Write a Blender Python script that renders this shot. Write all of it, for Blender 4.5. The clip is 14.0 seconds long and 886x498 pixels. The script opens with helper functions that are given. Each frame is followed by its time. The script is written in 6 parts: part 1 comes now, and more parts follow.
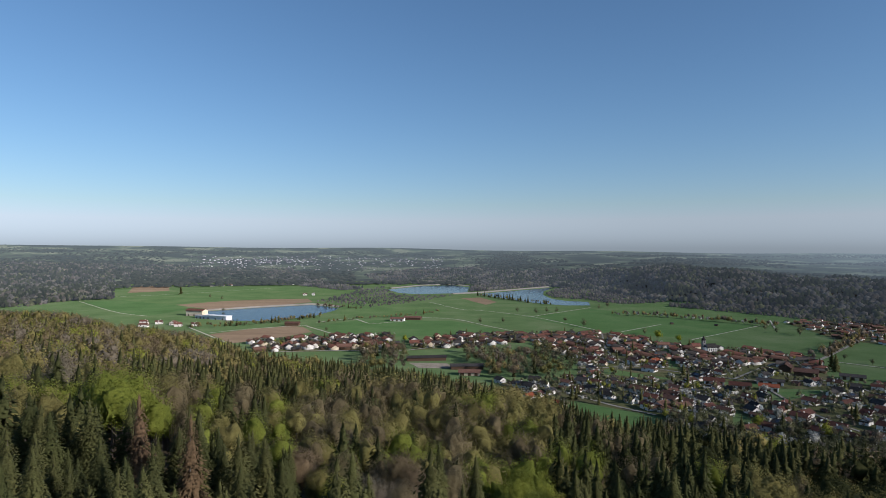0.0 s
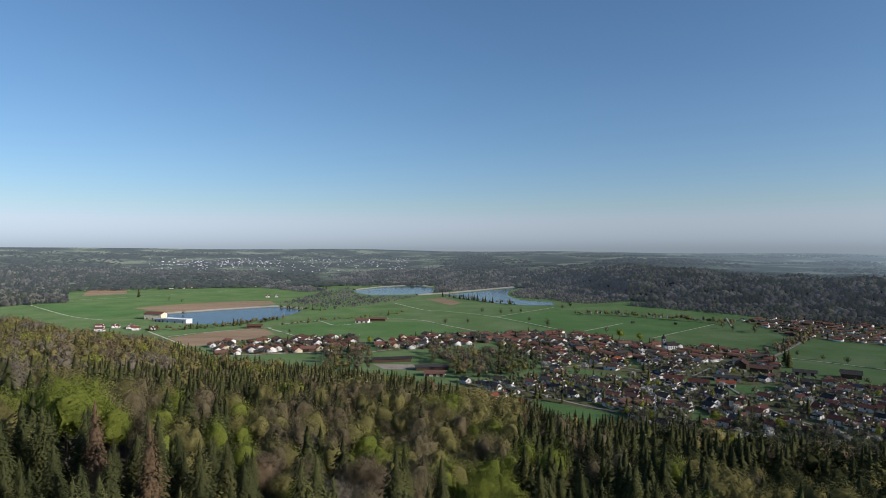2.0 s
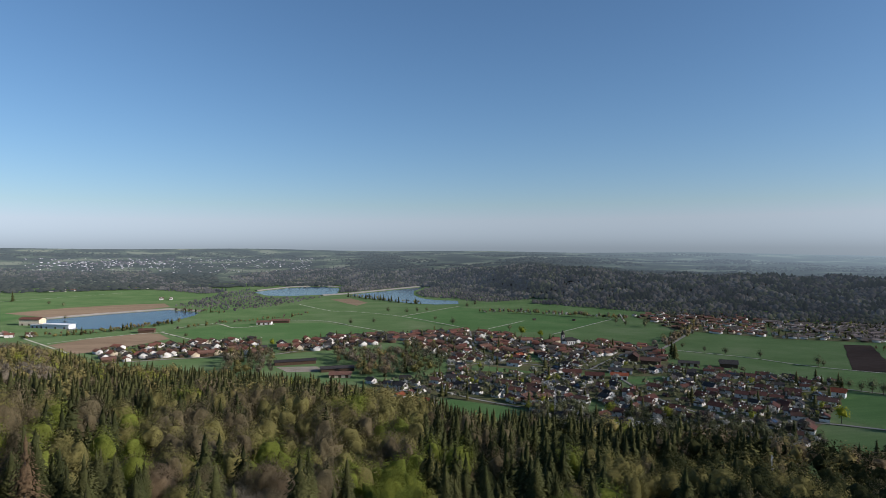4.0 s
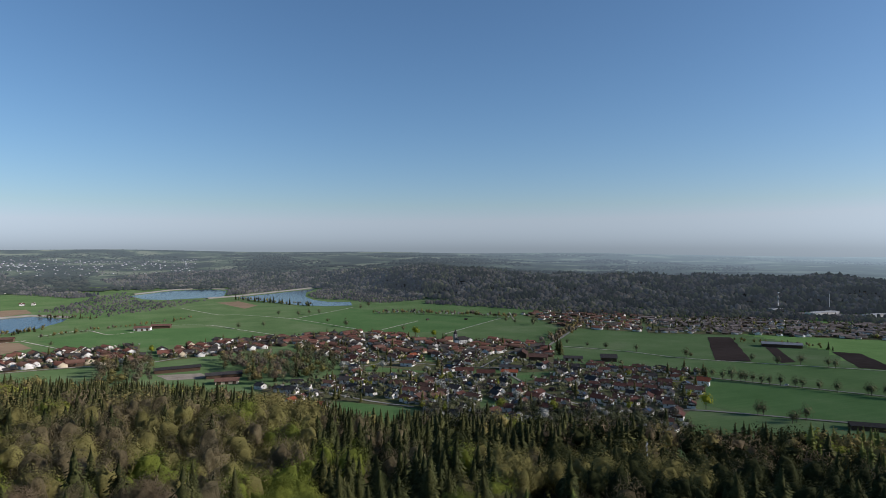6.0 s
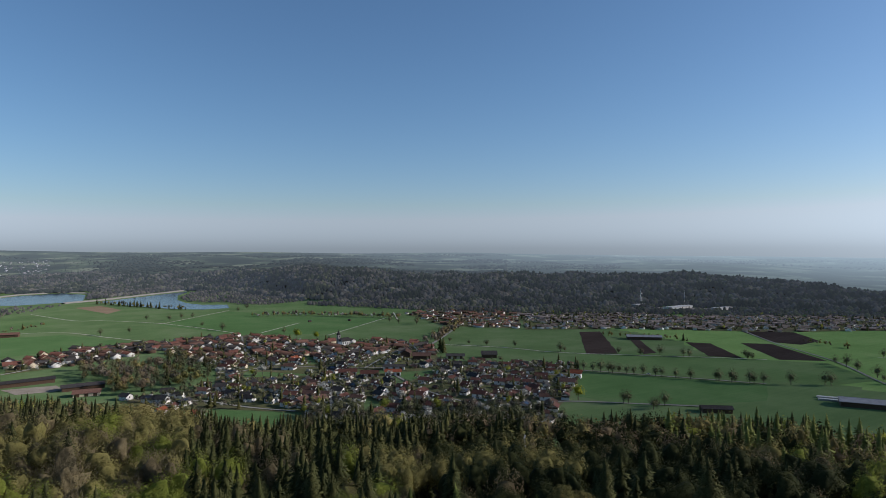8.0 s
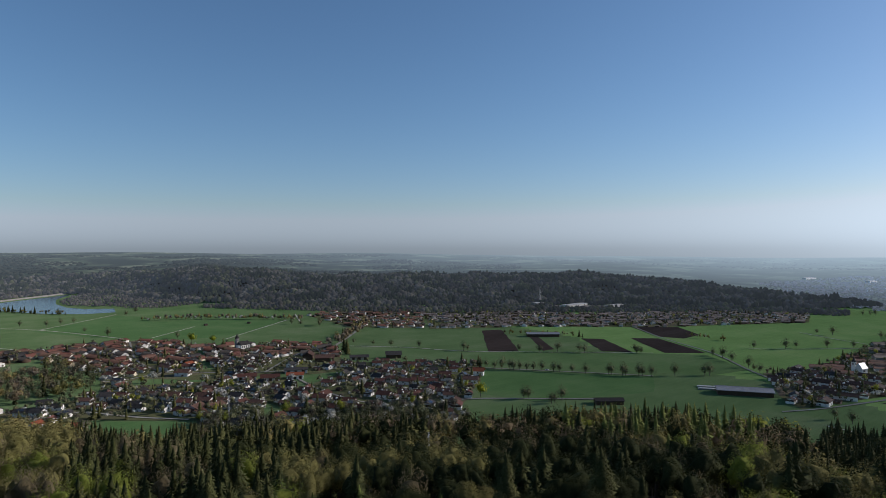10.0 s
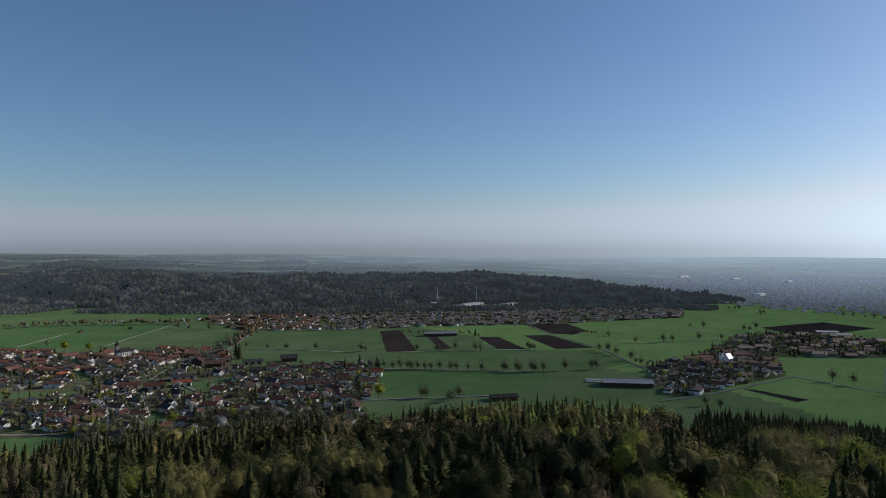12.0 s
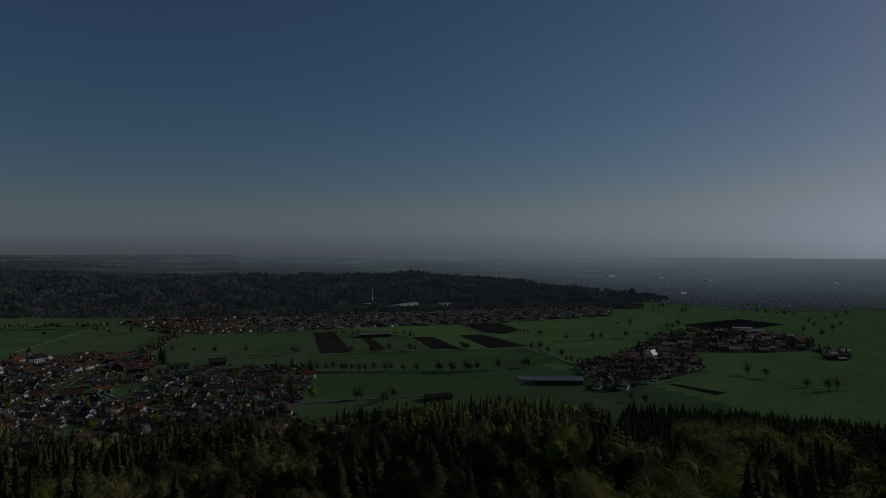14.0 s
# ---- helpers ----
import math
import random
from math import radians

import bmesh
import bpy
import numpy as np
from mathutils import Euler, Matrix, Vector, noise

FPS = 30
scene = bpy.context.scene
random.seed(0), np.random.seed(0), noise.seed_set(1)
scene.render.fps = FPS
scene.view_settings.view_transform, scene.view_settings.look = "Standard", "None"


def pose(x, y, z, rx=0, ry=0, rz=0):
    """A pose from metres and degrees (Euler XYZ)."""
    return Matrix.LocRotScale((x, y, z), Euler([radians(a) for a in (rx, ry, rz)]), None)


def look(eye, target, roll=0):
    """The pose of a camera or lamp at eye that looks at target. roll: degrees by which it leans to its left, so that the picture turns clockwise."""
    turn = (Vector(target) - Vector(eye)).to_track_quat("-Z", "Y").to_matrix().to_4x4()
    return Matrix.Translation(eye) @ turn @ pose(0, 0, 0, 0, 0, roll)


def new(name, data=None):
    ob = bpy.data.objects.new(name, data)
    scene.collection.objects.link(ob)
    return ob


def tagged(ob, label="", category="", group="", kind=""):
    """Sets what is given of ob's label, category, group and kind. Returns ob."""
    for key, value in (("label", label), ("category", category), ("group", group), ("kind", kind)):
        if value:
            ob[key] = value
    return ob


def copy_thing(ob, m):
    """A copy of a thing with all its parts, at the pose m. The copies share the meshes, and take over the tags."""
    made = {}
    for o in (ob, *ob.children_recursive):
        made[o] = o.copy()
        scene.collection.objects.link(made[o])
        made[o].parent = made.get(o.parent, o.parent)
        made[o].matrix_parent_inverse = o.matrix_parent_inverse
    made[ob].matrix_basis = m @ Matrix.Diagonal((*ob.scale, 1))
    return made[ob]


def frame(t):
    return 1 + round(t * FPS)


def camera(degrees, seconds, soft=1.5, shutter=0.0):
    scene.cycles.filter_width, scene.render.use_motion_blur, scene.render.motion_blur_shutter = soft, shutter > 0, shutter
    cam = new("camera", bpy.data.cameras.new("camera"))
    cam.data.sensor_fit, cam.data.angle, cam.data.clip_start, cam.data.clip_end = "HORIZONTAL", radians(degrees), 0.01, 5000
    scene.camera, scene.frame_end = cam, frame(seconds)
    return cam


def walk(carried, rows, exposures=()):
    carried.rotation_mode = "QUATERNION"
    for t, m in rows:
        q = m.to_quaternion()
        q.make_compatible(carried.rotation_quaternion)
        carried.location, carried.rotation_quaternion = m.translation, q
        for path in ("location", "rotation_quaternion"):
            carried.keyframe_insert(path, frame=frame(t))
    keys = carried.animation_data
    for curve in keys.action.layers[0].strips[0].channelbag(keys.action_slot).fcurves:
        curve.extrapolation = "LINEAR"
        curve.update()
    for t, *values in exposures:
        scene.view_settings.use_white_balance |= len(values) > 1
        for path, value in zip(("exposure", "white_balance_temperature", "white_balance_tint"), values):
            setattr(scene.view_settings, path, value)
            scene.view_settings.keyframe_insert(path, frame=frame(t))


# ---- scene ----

# ---------------------------------------------------------------- camera
EYE_HEIGHT = 150.0          # above the valley floor
cam = camera(70.67, 14.0, soft=0.7)


def turn(t, yaw, pitch, roll):
    return (t, pose(0, 0, EYE_HEIGHT, 90 + pitch, roll, yaw))


walk(cam, [
    turn(0.0, 0.000, -0.128, -0.156),
    turn(0.5, -0.477, -0.097, -0.126),
    turn(1.0, -1.903, -0.073, -0.108),
    turn(1.5, -2.402, -0.064, -0.029),
    turn(2.0, -3.219, -0.042, 0.006),
    turn(2.5, -5.024, -0.035, 0.008),
    turn(3.0, -7.283, -0.056, 0.038),
    turn(5.5, -18.935, -0.035, 0.026),
    turn(6.0, -21.544, -0.019, 0.049),
    turn(6.5, -24.232, -0.035, 0.041),
    turn(7.0, -26.966, -0.024, 0.069),
    turn(7.5, -29.632, -0.015, 0.090),
    turn(8.0, -32.176, -0.029, 0.097),
    turn(10.5, -43.177, 0.003, 0.078),
    turn(11.0, -45.578, 0.021, 0.112),
    turn(11.5, -47.950, 0.027, 0.099),
    turn(12.0, -50.234, 0.015, 0.079),
    turn(12.5, -52.292, 0.042, 0.085),
    turn(13.0, -53.972, 0.054, 0.070),
    turn(13.5, -55.194, 0.057, 0.053),
    turn(14.0, -56.204, 0.046, 0.012),
], exposures=[(t, s, k, 17) for t, s, k in (
    (0.0, 0.0, 6400), (3.0, 0.0, 6400), (5.5, -0.01, 6400), (7.5, -0.04, 6400), (10.5, -0.18, 6420), (12.0, -0.29, 6430), (13.1, -0.37, 6430), (13.3, -0.56, 6430),
    (13.5, -0.97, 6430), (13.7, -1.33, 6430), (13.85, -1.77, 6430), (14.0, -2.26, 6430))])

# ---------------------------------------------------------------- light
SUN_BEARING = 119.0         # clockwise from +y
SUN_HEIGHT = 21.5
world = bpy.data.worlds.new("sky")
scene.world = world
world.use_nodes = True
wn = world.node_tree.nodes
wn.clear()
sky = wn.new("ShaderNodeTexSky")
sky.sky_type = "NISHITA"
sky.sun_disc = False
sky.sun_elevation = radians(SUN_HEIGHT)
sky.sun_rotation = radians(SUN_BEARING)
sky.altitude = 450
sky.air_density = 1.0
sky.dust_density = 0.85
sky.ozone_density = 4.0
back = wn.new("ShaderNodeBackground")
back.inputs["Strength"].default_value = 0.117
wout = wn.new("ShaderNodeOutputWorld")
# the lit haze above the horizon is grey rather than yellow
parts_of = wn.new("ShaderNodeSeparateColor")
joined = wn.new("ShaderNodeCombineColor")
world.node_tree.links.new(sky.outputs[0], parts_of.inputs[0])
world.node_tree.links.new(parts_of.outputs[1], joined.inputs[1])
share_red = wn.new("ShaderNodeMath")
share_red.operation = "DIVIDE"
world.node_tree.links.new(parts_of.outputs[0], share_red.inputs[0])
world.node_tree.links.new(parts_of.outputs[1], share_red.inputs[1])
fade_red = wn.new("ShaderNodeMath")
fade_red.operation = "MULTIPLY_ADD"
fade_red.inputs[1].default_value, fade_red.inputs[2].default_value = 0.8, 0.43
world.node_tree.links.new(share_red.outputs[0], fade_red.inputs[0])
red = wn.new("ShaderNodeMath")
red.operation = "MULTIPLY"
world.node_tree.links.new(parts_of.outputs[0], red.inputs[0])
world.node_tree.links.new(fade_red.outputs[0], red.inputs[1])
for channel, source, rule, ratio in ((0, red.outputs[0], "MINIMUM", 0.81), (2, parts_of.outputs[2], "MAXIMUM", 1.12)):
    times = wn.new("ShaderNodeMath")
    times.operation = "MULTIPLY"
    times.inputs[1].default_value = ratio
    pick = wn.new("ShaderNodeMath")
    pick.operation = rule
    world.node_tree.links.new(parts_of.outputs[1], times.inputs[0])
    world.node_tree.links.new(source, pick.inputs[0])
    world.node_tree.links.new(times.outputs[0], pick.inputs[1])
    world.node_tree.links.new(pick.outputs[0], joined.inputs[channel])
world.node_tree.links.new(joined.outputs[0], back.inputs[0])
world.node_tree.links.new(back.outputs[0], wout.inputs[0])

sun_data = bpy.data.lights.new("sun", "SUN")
sun_data.energy = 5.0
sun_data.angle = radians(0.55)
sun_data.color = (1.0, 0.95, 0.88)
sun = new("sun", sun_data)
b, e = radians(SUN_BEARING), radians(SUN_HEIGHT)
sun.matrix_world = look((1000 * math.sin(b) * math.cos(e), 1000 * math.cos(b) * math.cos(e), 1000 * math.sin(e)), (0, 0, 0))

# ---------------------------------------------------------------- materials
def material(name):
    m = bpy.data.materials.new(name)
    m.use_nodes = True
    m.node_tree.nodes.clear()
    return m, m.node_tree.nodes, m.node_tree.links


def ramp_node(nodes, stops):
    r = nodes.new("ShaderNodeValToRGB")
    while len(r.color_ramp.elements) < len(stops):
        r.color_ramp.elements.new(0.5)
    for el, (p, c) in zip(r.color_ramp.elements, stops):
        el.position, el.color = p, (*c, 1)
    return r


def noise_node(nodes, links, scale, detail=3.0, rough=0.55, stretch=(1, 1, 1), turned=0.0, object_space=False):
    if object_space:
        src = nodes.new("ShaderNodeTexCoord").outputs["Object"]
    else:
        src = nodes.new("ShaderNodeNewGeometry").outputs["Position"]
    mp = nodes.new("ShaderNodeMapping")
    mp.inputs["Scale"].default_value = stretch
    mp.inputs["Rotation"].default_value = (0, 0, radians(turned))
    links.new(src, mp.inputs[0])
    n = nodes.new("ShaderNodeTexNoise")
    n.inputs["Scale"].default_value = scale
    n.inputs["Detail"].default_value = detail
    n.inputs["Roughness"].default_value = rough
    links.new(mp.outputs[0], n.inputs["Vector"])
    return n.outputs["Fac"]


def blend(nodes, links, fac, a, b, mode="MIX"):
    m = nodes.new("ShaderNodeMix")
    m.data_type, m.blend_type = "RGBA", mode
    for sock, v in ((m.inputs[0], fac), (m.inputs[6], a), (m.inputs[7], b)):
        if hasattr(v, "links"):
            links.new(v, sock)
        else:
            sock.default_value = v if isinstance(v, float) else (*v, 1)
    return m.outputs[2]


def finish(nodes, links, colour, rough=0.9, bump=None, bump_size=0.3, metal=0.0, spec=0.3):
    p = nodes.new("ShaderNodeBsdfPrincipled")
    if hasattr(colour, "links"):
        links.new(colour, p.inputs["Base Color"])
    else:
        p.inputs["Base Color"].default_value = (*colour, 1)
    p.inputs["Roughness"].default_value = rough
    p.inputs["Metallic"].default_value = metal
    p.inputs["Diffuse Roughness"].default_value = 1.0 if rough >= 0.8 else 0.3
    p.inputs["Specular IOR Level"].default_value = spec
    if bump is not None:
        bn = nodes.new("ShaderNodeBump")
        bn.inputs["Strength"].default_value = bump_size
        bn.inputs["Distance"].default_value = 0.4
        links.new(bump, bn.inputs["Height"])
        links.new(bn.outputs[0], p.inputs["Normal"])
    o = nodes.new("ShaderNodeOutputMaterial")
    links.new(p.outputs[0], o.inputs[0])
    return p


def surface(name, dark, light, scale=0.5, fine=6.0, rough=0.9, stretch=(1, 1, 1), turned=0.0, per_object=0.0, spec=0.3, metal=0.0, bump=0.3):
    """A plain rough surface: broad patches, fine grain, and a shift from object to object."""
    m, n, l = material(name)
    broad = noise_node(n, l, scale, 3, 0.55, stretch, turned)
    grain = noise_node(n, l, fine, 3, 0.65, stretch, turned)
    r = ramp_node(n, [(0.3, dark), (0.7, light)])
    l.new(broad, r.inputs[0])
    g = ramp_node(n, [(0.25, (0.72, 0.72, 0.72)), (0.75, (1.2, 1.2, 1.2))])
    l.new(grain, g.inputs[0])
    c = blend(n, l, 1.0, r.outputs[0], g.outputs[0], "MULTIPLY")
    if per_object:
        info = n.new("ShaderNodeObjectInfo")
        v = n.new("ShaderNodeMapRange")
        v.inputs["To Min"].default_value, v.inputs["To Max"].default_value = 1 - per_object, 1 + per_object
        l.new(info.outputs["Random"], v.inputs[0])
        hs = n.new("ShaderNodeHueSaturation")
        l.new(v.outputs[0], hs.inputs["Value"])
        l.new(c, hs.inputs["Color"])
        c = hs.outputs[0]
    finish(n, l, c, rough, grain, bump, metal, spec)
    return m


def foliage(name, tones, patch=0.09, sheen=0.2, through_light=0.2):
    """Leaves or needles: tone changes from tree to tree, from spray to spray and within a spray; some light passes through."""
    m, n, l = material(name)
    broad = noise_node(n, l, patch, 2.5, 0.6)
    fine = noise_node(n, l, 1.3, 5, 0.8)
    r = ramp_node(n, [(0.28 + 0.44 * i / (len(tones) - 1), c) for i, c in enumerate(tones)])
    l.new(broad, r.inputs[0])
    g = ramp_node(n, [(0.34, (0.74, 0.76, 0.72)), (0.66, (1.30, 1.28, 1.25))])
    l.new(fine, g.inputs[0])
    c = blend(n, l, 1.0, r.outputs[0], g.outputs[0], "MULTIPLY")
    geo = n.new("ShaderNodeNewGeometry")
    v = n.new("ShaderNodeMapRange")
    v.inputs["To Min"].default_value, v.inputs["To Max"].default_value = 0.91, 1.09
    l.new(geo.outputs["Random Per Island"], v.inputs[0])
    info = n.new("ShaderNodeObjectInfo")
    w = n.new("ShaderNodeMapRange")
    w.inputs["To Min"].default_value, w.inputs["To Max"].default_value = 0.80, 1.20
    l.new(info.outputs["Random"], w.inputs[0])
    both = n.new("ShaderNodeMath")
    both.operation = "MULTIPLY"
    l.new(v.outputs[0], both.inputs[0])
    l.new(w.outputs[0], both.inputs[1])
    hue = n.new("ShaderNodeMapRange")
    hue.inputs["To Min"].default_value, hue.inputs["To Max"].default_value = 0.515, 0.485
    l.new(info.outputs["Random"], hue.inputs[0])
    hs = n.new("ShaderNodeHueSaturation")
    l.new(both.outputs[0], hs.inputs["Value"])
    l.new(hue.outputs[0], hs.inputs["Hue"])
    l.new(c, hs.inputs["Color"])
    d = n.new("ShaderNodeBsdfPrincipled")
    d.inputs["Roughness"].default_value = 0.85
    d.inputs["Diffuse Roughness"].default_value = 0.4
    # leaf clusters too small to build
    relief = n.new("ShaderNodeBump")
    relief.inputs["Strength"].default_value = 0.35
    relief.inputs["Distance"].default_value = 0.5
    l.new(fine, relief.inputs["Height"])
    l.new(relief.outputs[0], d.inputs["Normal"])
    d.inputs["Specular IOR Level"].default_value = sheen * 0.25
    l.new(hs.outputs[0], d.inputs["Base Color"])
    t = n.new("ShaderNodeBsdfTranslucent")
    l.new(hs.outputs[0], t.inputs[0])
    mix = n.new("ShaderNodeMixShader")
    mix.inputs[0].default_value = through_light
    l.new(d.outputs[0], mix.inputs[1])
    l.new(t.outputs[0], mix.inputs[2])
    o = n.new("ShaderNodeOutputMaterial")
    l.new(mix.outputs[0], o.inputs[0])
    return m


def grass(name, tones, tracks=0.0, turned=0.0, sheen=0.02):
    """Meadow: broad tone patches, mown streaks, fine tufts."""
    m, n, l = material(name)
    broad = noise_node(n, l, 0.012, 4, 0.6)
    streak = noise_node(n, l, 0.25, 2, 0.6, (0.04, 1, 1), turned)
    tuft = noise_node(n, l, 0.9, 4, 0.7)
    r = ramp_node(n, [(0.3 + 0.4 * i / (len(tones) - 1), c) for i, c in enumerate(tones)])
    l.new(broad, r.inputs[0])
    s = ramp_node(n, [(0.35, (0.93, 0.94, 0.93)), (0.65, (1.05, 1.04, 1.03))])
    l.new(streak, s.inputs[0])
    c = blend(n, l, 1.0, r.outputs[0], s.outputs[0], "MULTIPLY")
    f = ramp_node(n, [(0.3, (0.75, 0.78, 0.75)), (0.7, (1.2, 1.18, 1.1))])
    l.new(tuft, f.inputs[0])
    c = blend(n, l, 1.0, c, f.outputs[0], "MULTIPLY")
    p = finish(n, l, c, 1.0, tuft, 0.35, spec=0.0)
    p.inputs["Diffuse Roughness"].default_value = 0.6
    # blades that stand up catch low light
    p.inputs["Sheen Weight"].default_value = sheen
    p.inputs["Sheen Roughness"].default_value = 0.45
    p.inputs["Sheen Tint"].default_value = (0.58, 0.80, 0.42, 1)
    return m


GRASS = grass("meadow_grass", [(0.072, 0.120, 0.050), (0.091, 0.144, 0.063), (0.124, 0.164, 0.086)], turned=35)
GRASS_RICH = grass("rich_grass", [(0.058, 0.118, 0.043), (0.072, 0.138, 0.053), (0.093, 0.152, 0.066)], turned=60)
GRASS_MID = grass("mid_grass", [(0.070, 0.124, 0.049), (0.088, 0.147, 0.060), (0.114, 0.164, 0.077)], turned=110)
# lighter tones and more sheen stand in for backlight and glare towards the sun
GRASS_BACKLIT = grass("young_wheat", [(0.099, 0.186, 0.055), (0.123, 0.216, 0.068), (0.157, 0.238, 0.086)], turned=75, sheen=0.05)
LITTER = surface("leaf_litter", (0.03, 0.022, 0.012), (0.075, 0.055, 0.03), 0.05, 0.6, 0.95)
PLOUGH_LIGHT = surface("dry_soil", (0.16, 0.118, 0.08), (0.22, 0.165, 0.112), 0.02, 0.5, 1.0, (0.1, 1, 1), 40, spec=0.0)
PLOUGH_DARK = surface("dark_soil", (0.048, 0.036, 0.030), (0.070, 0.053, 0.044), 0.02, 0.5, 1.0, (0.1, 1, 1), 125, spec=0.0)
FOIL = surface("crop_foil", (0.5, 0.48, 0.42), (0.62, 0.6, 0.52), 0.05, 0.5, 0.5)
GRAVEL = surface("gravel_track", (0.33, 0.32, 0.25), (0.46, 0.44, 0.36), 0.1, 1.5, 0.95, spec=0.05)
ASPHALT = surface("grey_asphalt", (0.21, 0.20, 0.17), (0.29, 0.275, 0.235), 0.08, 2.0, 0.95, spec=0.05)
YARD = surface("gravel_yard", (0.15, 0.13, 0.10), (0.24, 0.21, 0.17), 0.06, 1.0, 0.95)
GARDEN = grass("garden_ground", [(0.081, 0.077, 0.046), (0.097, 0.102, 0.049), (0.149, 0.114, 0.092)])
BANK = surface("stone_bank", (0.22, 0.2, 0.17), (0.3, 0.28, 0.24), 0.05, 0.8, 0.9)

BARK = surface("bark", (0.06, 0.05, 0.04), (0.14, 0.12, 0.10), 0.8, 6.0, 0.95, (1, 1, 0.2))
BIRCH_BARK = surface("pale_bark", (0.2, 0.18, 0.15), (0.34, 0.31, 0.27), 0.8, 6.0, 0.9, (1, 1, 0.3))
NEEDLE = foliage("spruce_needles", [(0.040, 0.046, 0.019), (0.056, 0.060, 0.023), (0.077, 0.081, 0.030)], 0.05, 0.15, 0.02)
NEEDLE_DEAD = foliage("dead_needles", [(0.100, 0.068, 0.040), (0.135, 0.092, 0.054)], 0.1, 0.1, 0.1)
LEAF_FRESH = foliage("fresh_leaves", [(0.168, 0.190, 0.037), (0.214, 0.237, 0.046), (0.257, 0.278, 0.059)], 0.05, 0.2, 0.46)
LARCH = foliage("larch_needles", [(0.120, 0.148, 0.046), (0.158, 0.188, 0.057), (0.197, 0.225, 0.068)], 0.05, 0.2, 0.34)
# shade of the gully and the backlit slope, put into a darker leaf colour
LEAF_SHADE_TONED = foliage("dark_leaves", [(0.027, 0.031, 0.012), (0.037, 0.042, 0.016), (0.051, 0.055, 0.020)], 0.06, 0.15, 0.14)
LEAF_OLIVE = foliage("olive_leaves", [(0.156, 0.134, 0.053), (0.201, 0.175, 0.066), (0.243, 0.214, 0.078)], 0.05, 0.2, 0.34)
TWIG_BROWN = foliage("budding_twigs", [(0.142, 0.111, 0.067), (0.181, 0.144, 0.085), (0.217, 0.177, 0.103)], 0.05, 0.15, 0.38)
TWIG_GREY = foliage("bare_twigs", [(0.105, 0.088, 0.064), (0.132, 0.114, 0.083), (0.160, 0.139, 0.100)], 0.04, 0.15, 0.08)
TWIG_GARDEN = foliage("garden_twigs", [(0.078, 0.070, 0.053), (0.107, 0.098, 0.073), (0.135, 0.125, 0.092)], 0.05, 0.15, 0.15)
SPROUT = foliage("sprouting_twigs", [(0.082, 0.088, 0.048), (0.108, 0.114, 0.060), (0.135, 0.142, 0.076)], 0.08, 0.15, 0.15)
BLOSSOM = foliage("white_blossom", [(0.34, 0.34, 0.30), (0.46, 0.45, 0.41)], 0.3, 0.2, 0.2)
LEAF_YELLOW = foliage("yellow_leaves", [(0.18, 0.20, 0.02), (0.22, 0.25, 0.03)], 0.3, 0.2, 0.3)

PLASTER = surface("white_plaster", (0.68, 0.66, 0.61), (0.82, 0.80, 0.75), 0.3, 3.0, 0.9, per_object=0.10)
PLASTER_CREAM = surface("cream_plaster", (0.6, 0.52, 0.38), (0.7, 0.62, 0.46), 0.3, 3.0, 0.9, per_object=0.12)
TIMBER = surface("dark_timber", (0.07, 0.042, 0.025), (0.12, 0.075, 0.045), 0.6, 4.0, 0.85, (1, 1, 6))
TILE_RED = surface("red_roof_tiles", (0.105, 0.048, 0.037), (0.155, 0.069, 0.050), 0.5, 2.5, 0.8, per_object=0.3, spec=0.08)
TILE_BROWN = surface("brown_roof_tiles", (0.093, 0.052, 0.040), (0.139, 0.078, 0.057), 0.5, 2.5, 0.85, per_object=0.3, spec=0.08)
TILE_GREY = surface("weathered_tiles", (0.085, 0.074, 0.072), (0.165, 0.145, 0.140), 0.05, 3.0, per_object=0.2, spec=0.08)
TILE_DARK = surface("dark_roof_tiles", (0.032, 0.030, 0.028), (0.055, 0.05, 0.047), 0.5, 2.5, 0.75, per_object=0.35, spec=0.08)
TILE_ORANGE = surface("orange_roof_tiles", (0.25, 0.072, 0.036), (0.32, 0.098, 0.050), 0.5, 2.5, 0.8, per_object=0.15, spec=0.08)
SHEET_GREY = surface("grey_roof_sheet", (0.15, 0.155, 0.165), (0.22, 0.225, 0.235), 0.2, 2.0, 0.6, per_object=0.2, spec=0.5)
SHEET_PALE = surface("pale_roof_sheet", (0.34, 0.33, 0.31), (0.44, 0.43, 0.40), 0.2, 2.0, 0.7, spec=0.3)
SHEET_BRIGHT = surface("bright_roof_sheet", (0.62, 0.61, 0.58), (0.74, 0.73, 0.7), 0.3, 2.0, 0.55, spec=0.4, bump=0.1)
SHEET_WHITE = surface("white_cladding", (0.7, 0.7, 0.7), (0.8, 0.8, 0.8), 0.2, 2.0, 0.5)
GLASS = surface("window_glass", (0.02, 0.025, 0.03), (0.035, 0.04, 0.05), 1.0, 3.0, 0.08, spec=0.8, bump=0.0)
STONE = surface("grey_stone", (0.24, 0.23, 0.21), (0.34, 0.33, 0.30), 0.5, 3.0, 0.9)
STEEL = surface("galvanised_steel", (0.35, 0.36, 0.37), (0.45, 0.46, 0.47), 1.0, 4.0, 0.45, metal=0.6)
PAINT_WHITE = surface("white_paint", (0.72, 0.72, 0.7), (0.8, 0.8, 0.79), 1.0, 4.0, 0.5)


def water_material(name, rough, waves):
    m, n, l = material(name)
    ripple = noise_node(n, l, 0.35, 4, 0.6)
    p = finish(n, l, (0.014, 0.026, 0.034), rough, ripple, waves, spec=0.5)
    p.inputs["IOR"].default_value = 1.33
    return m


WATER = water_material("lake_water", 0.2, 0.34)
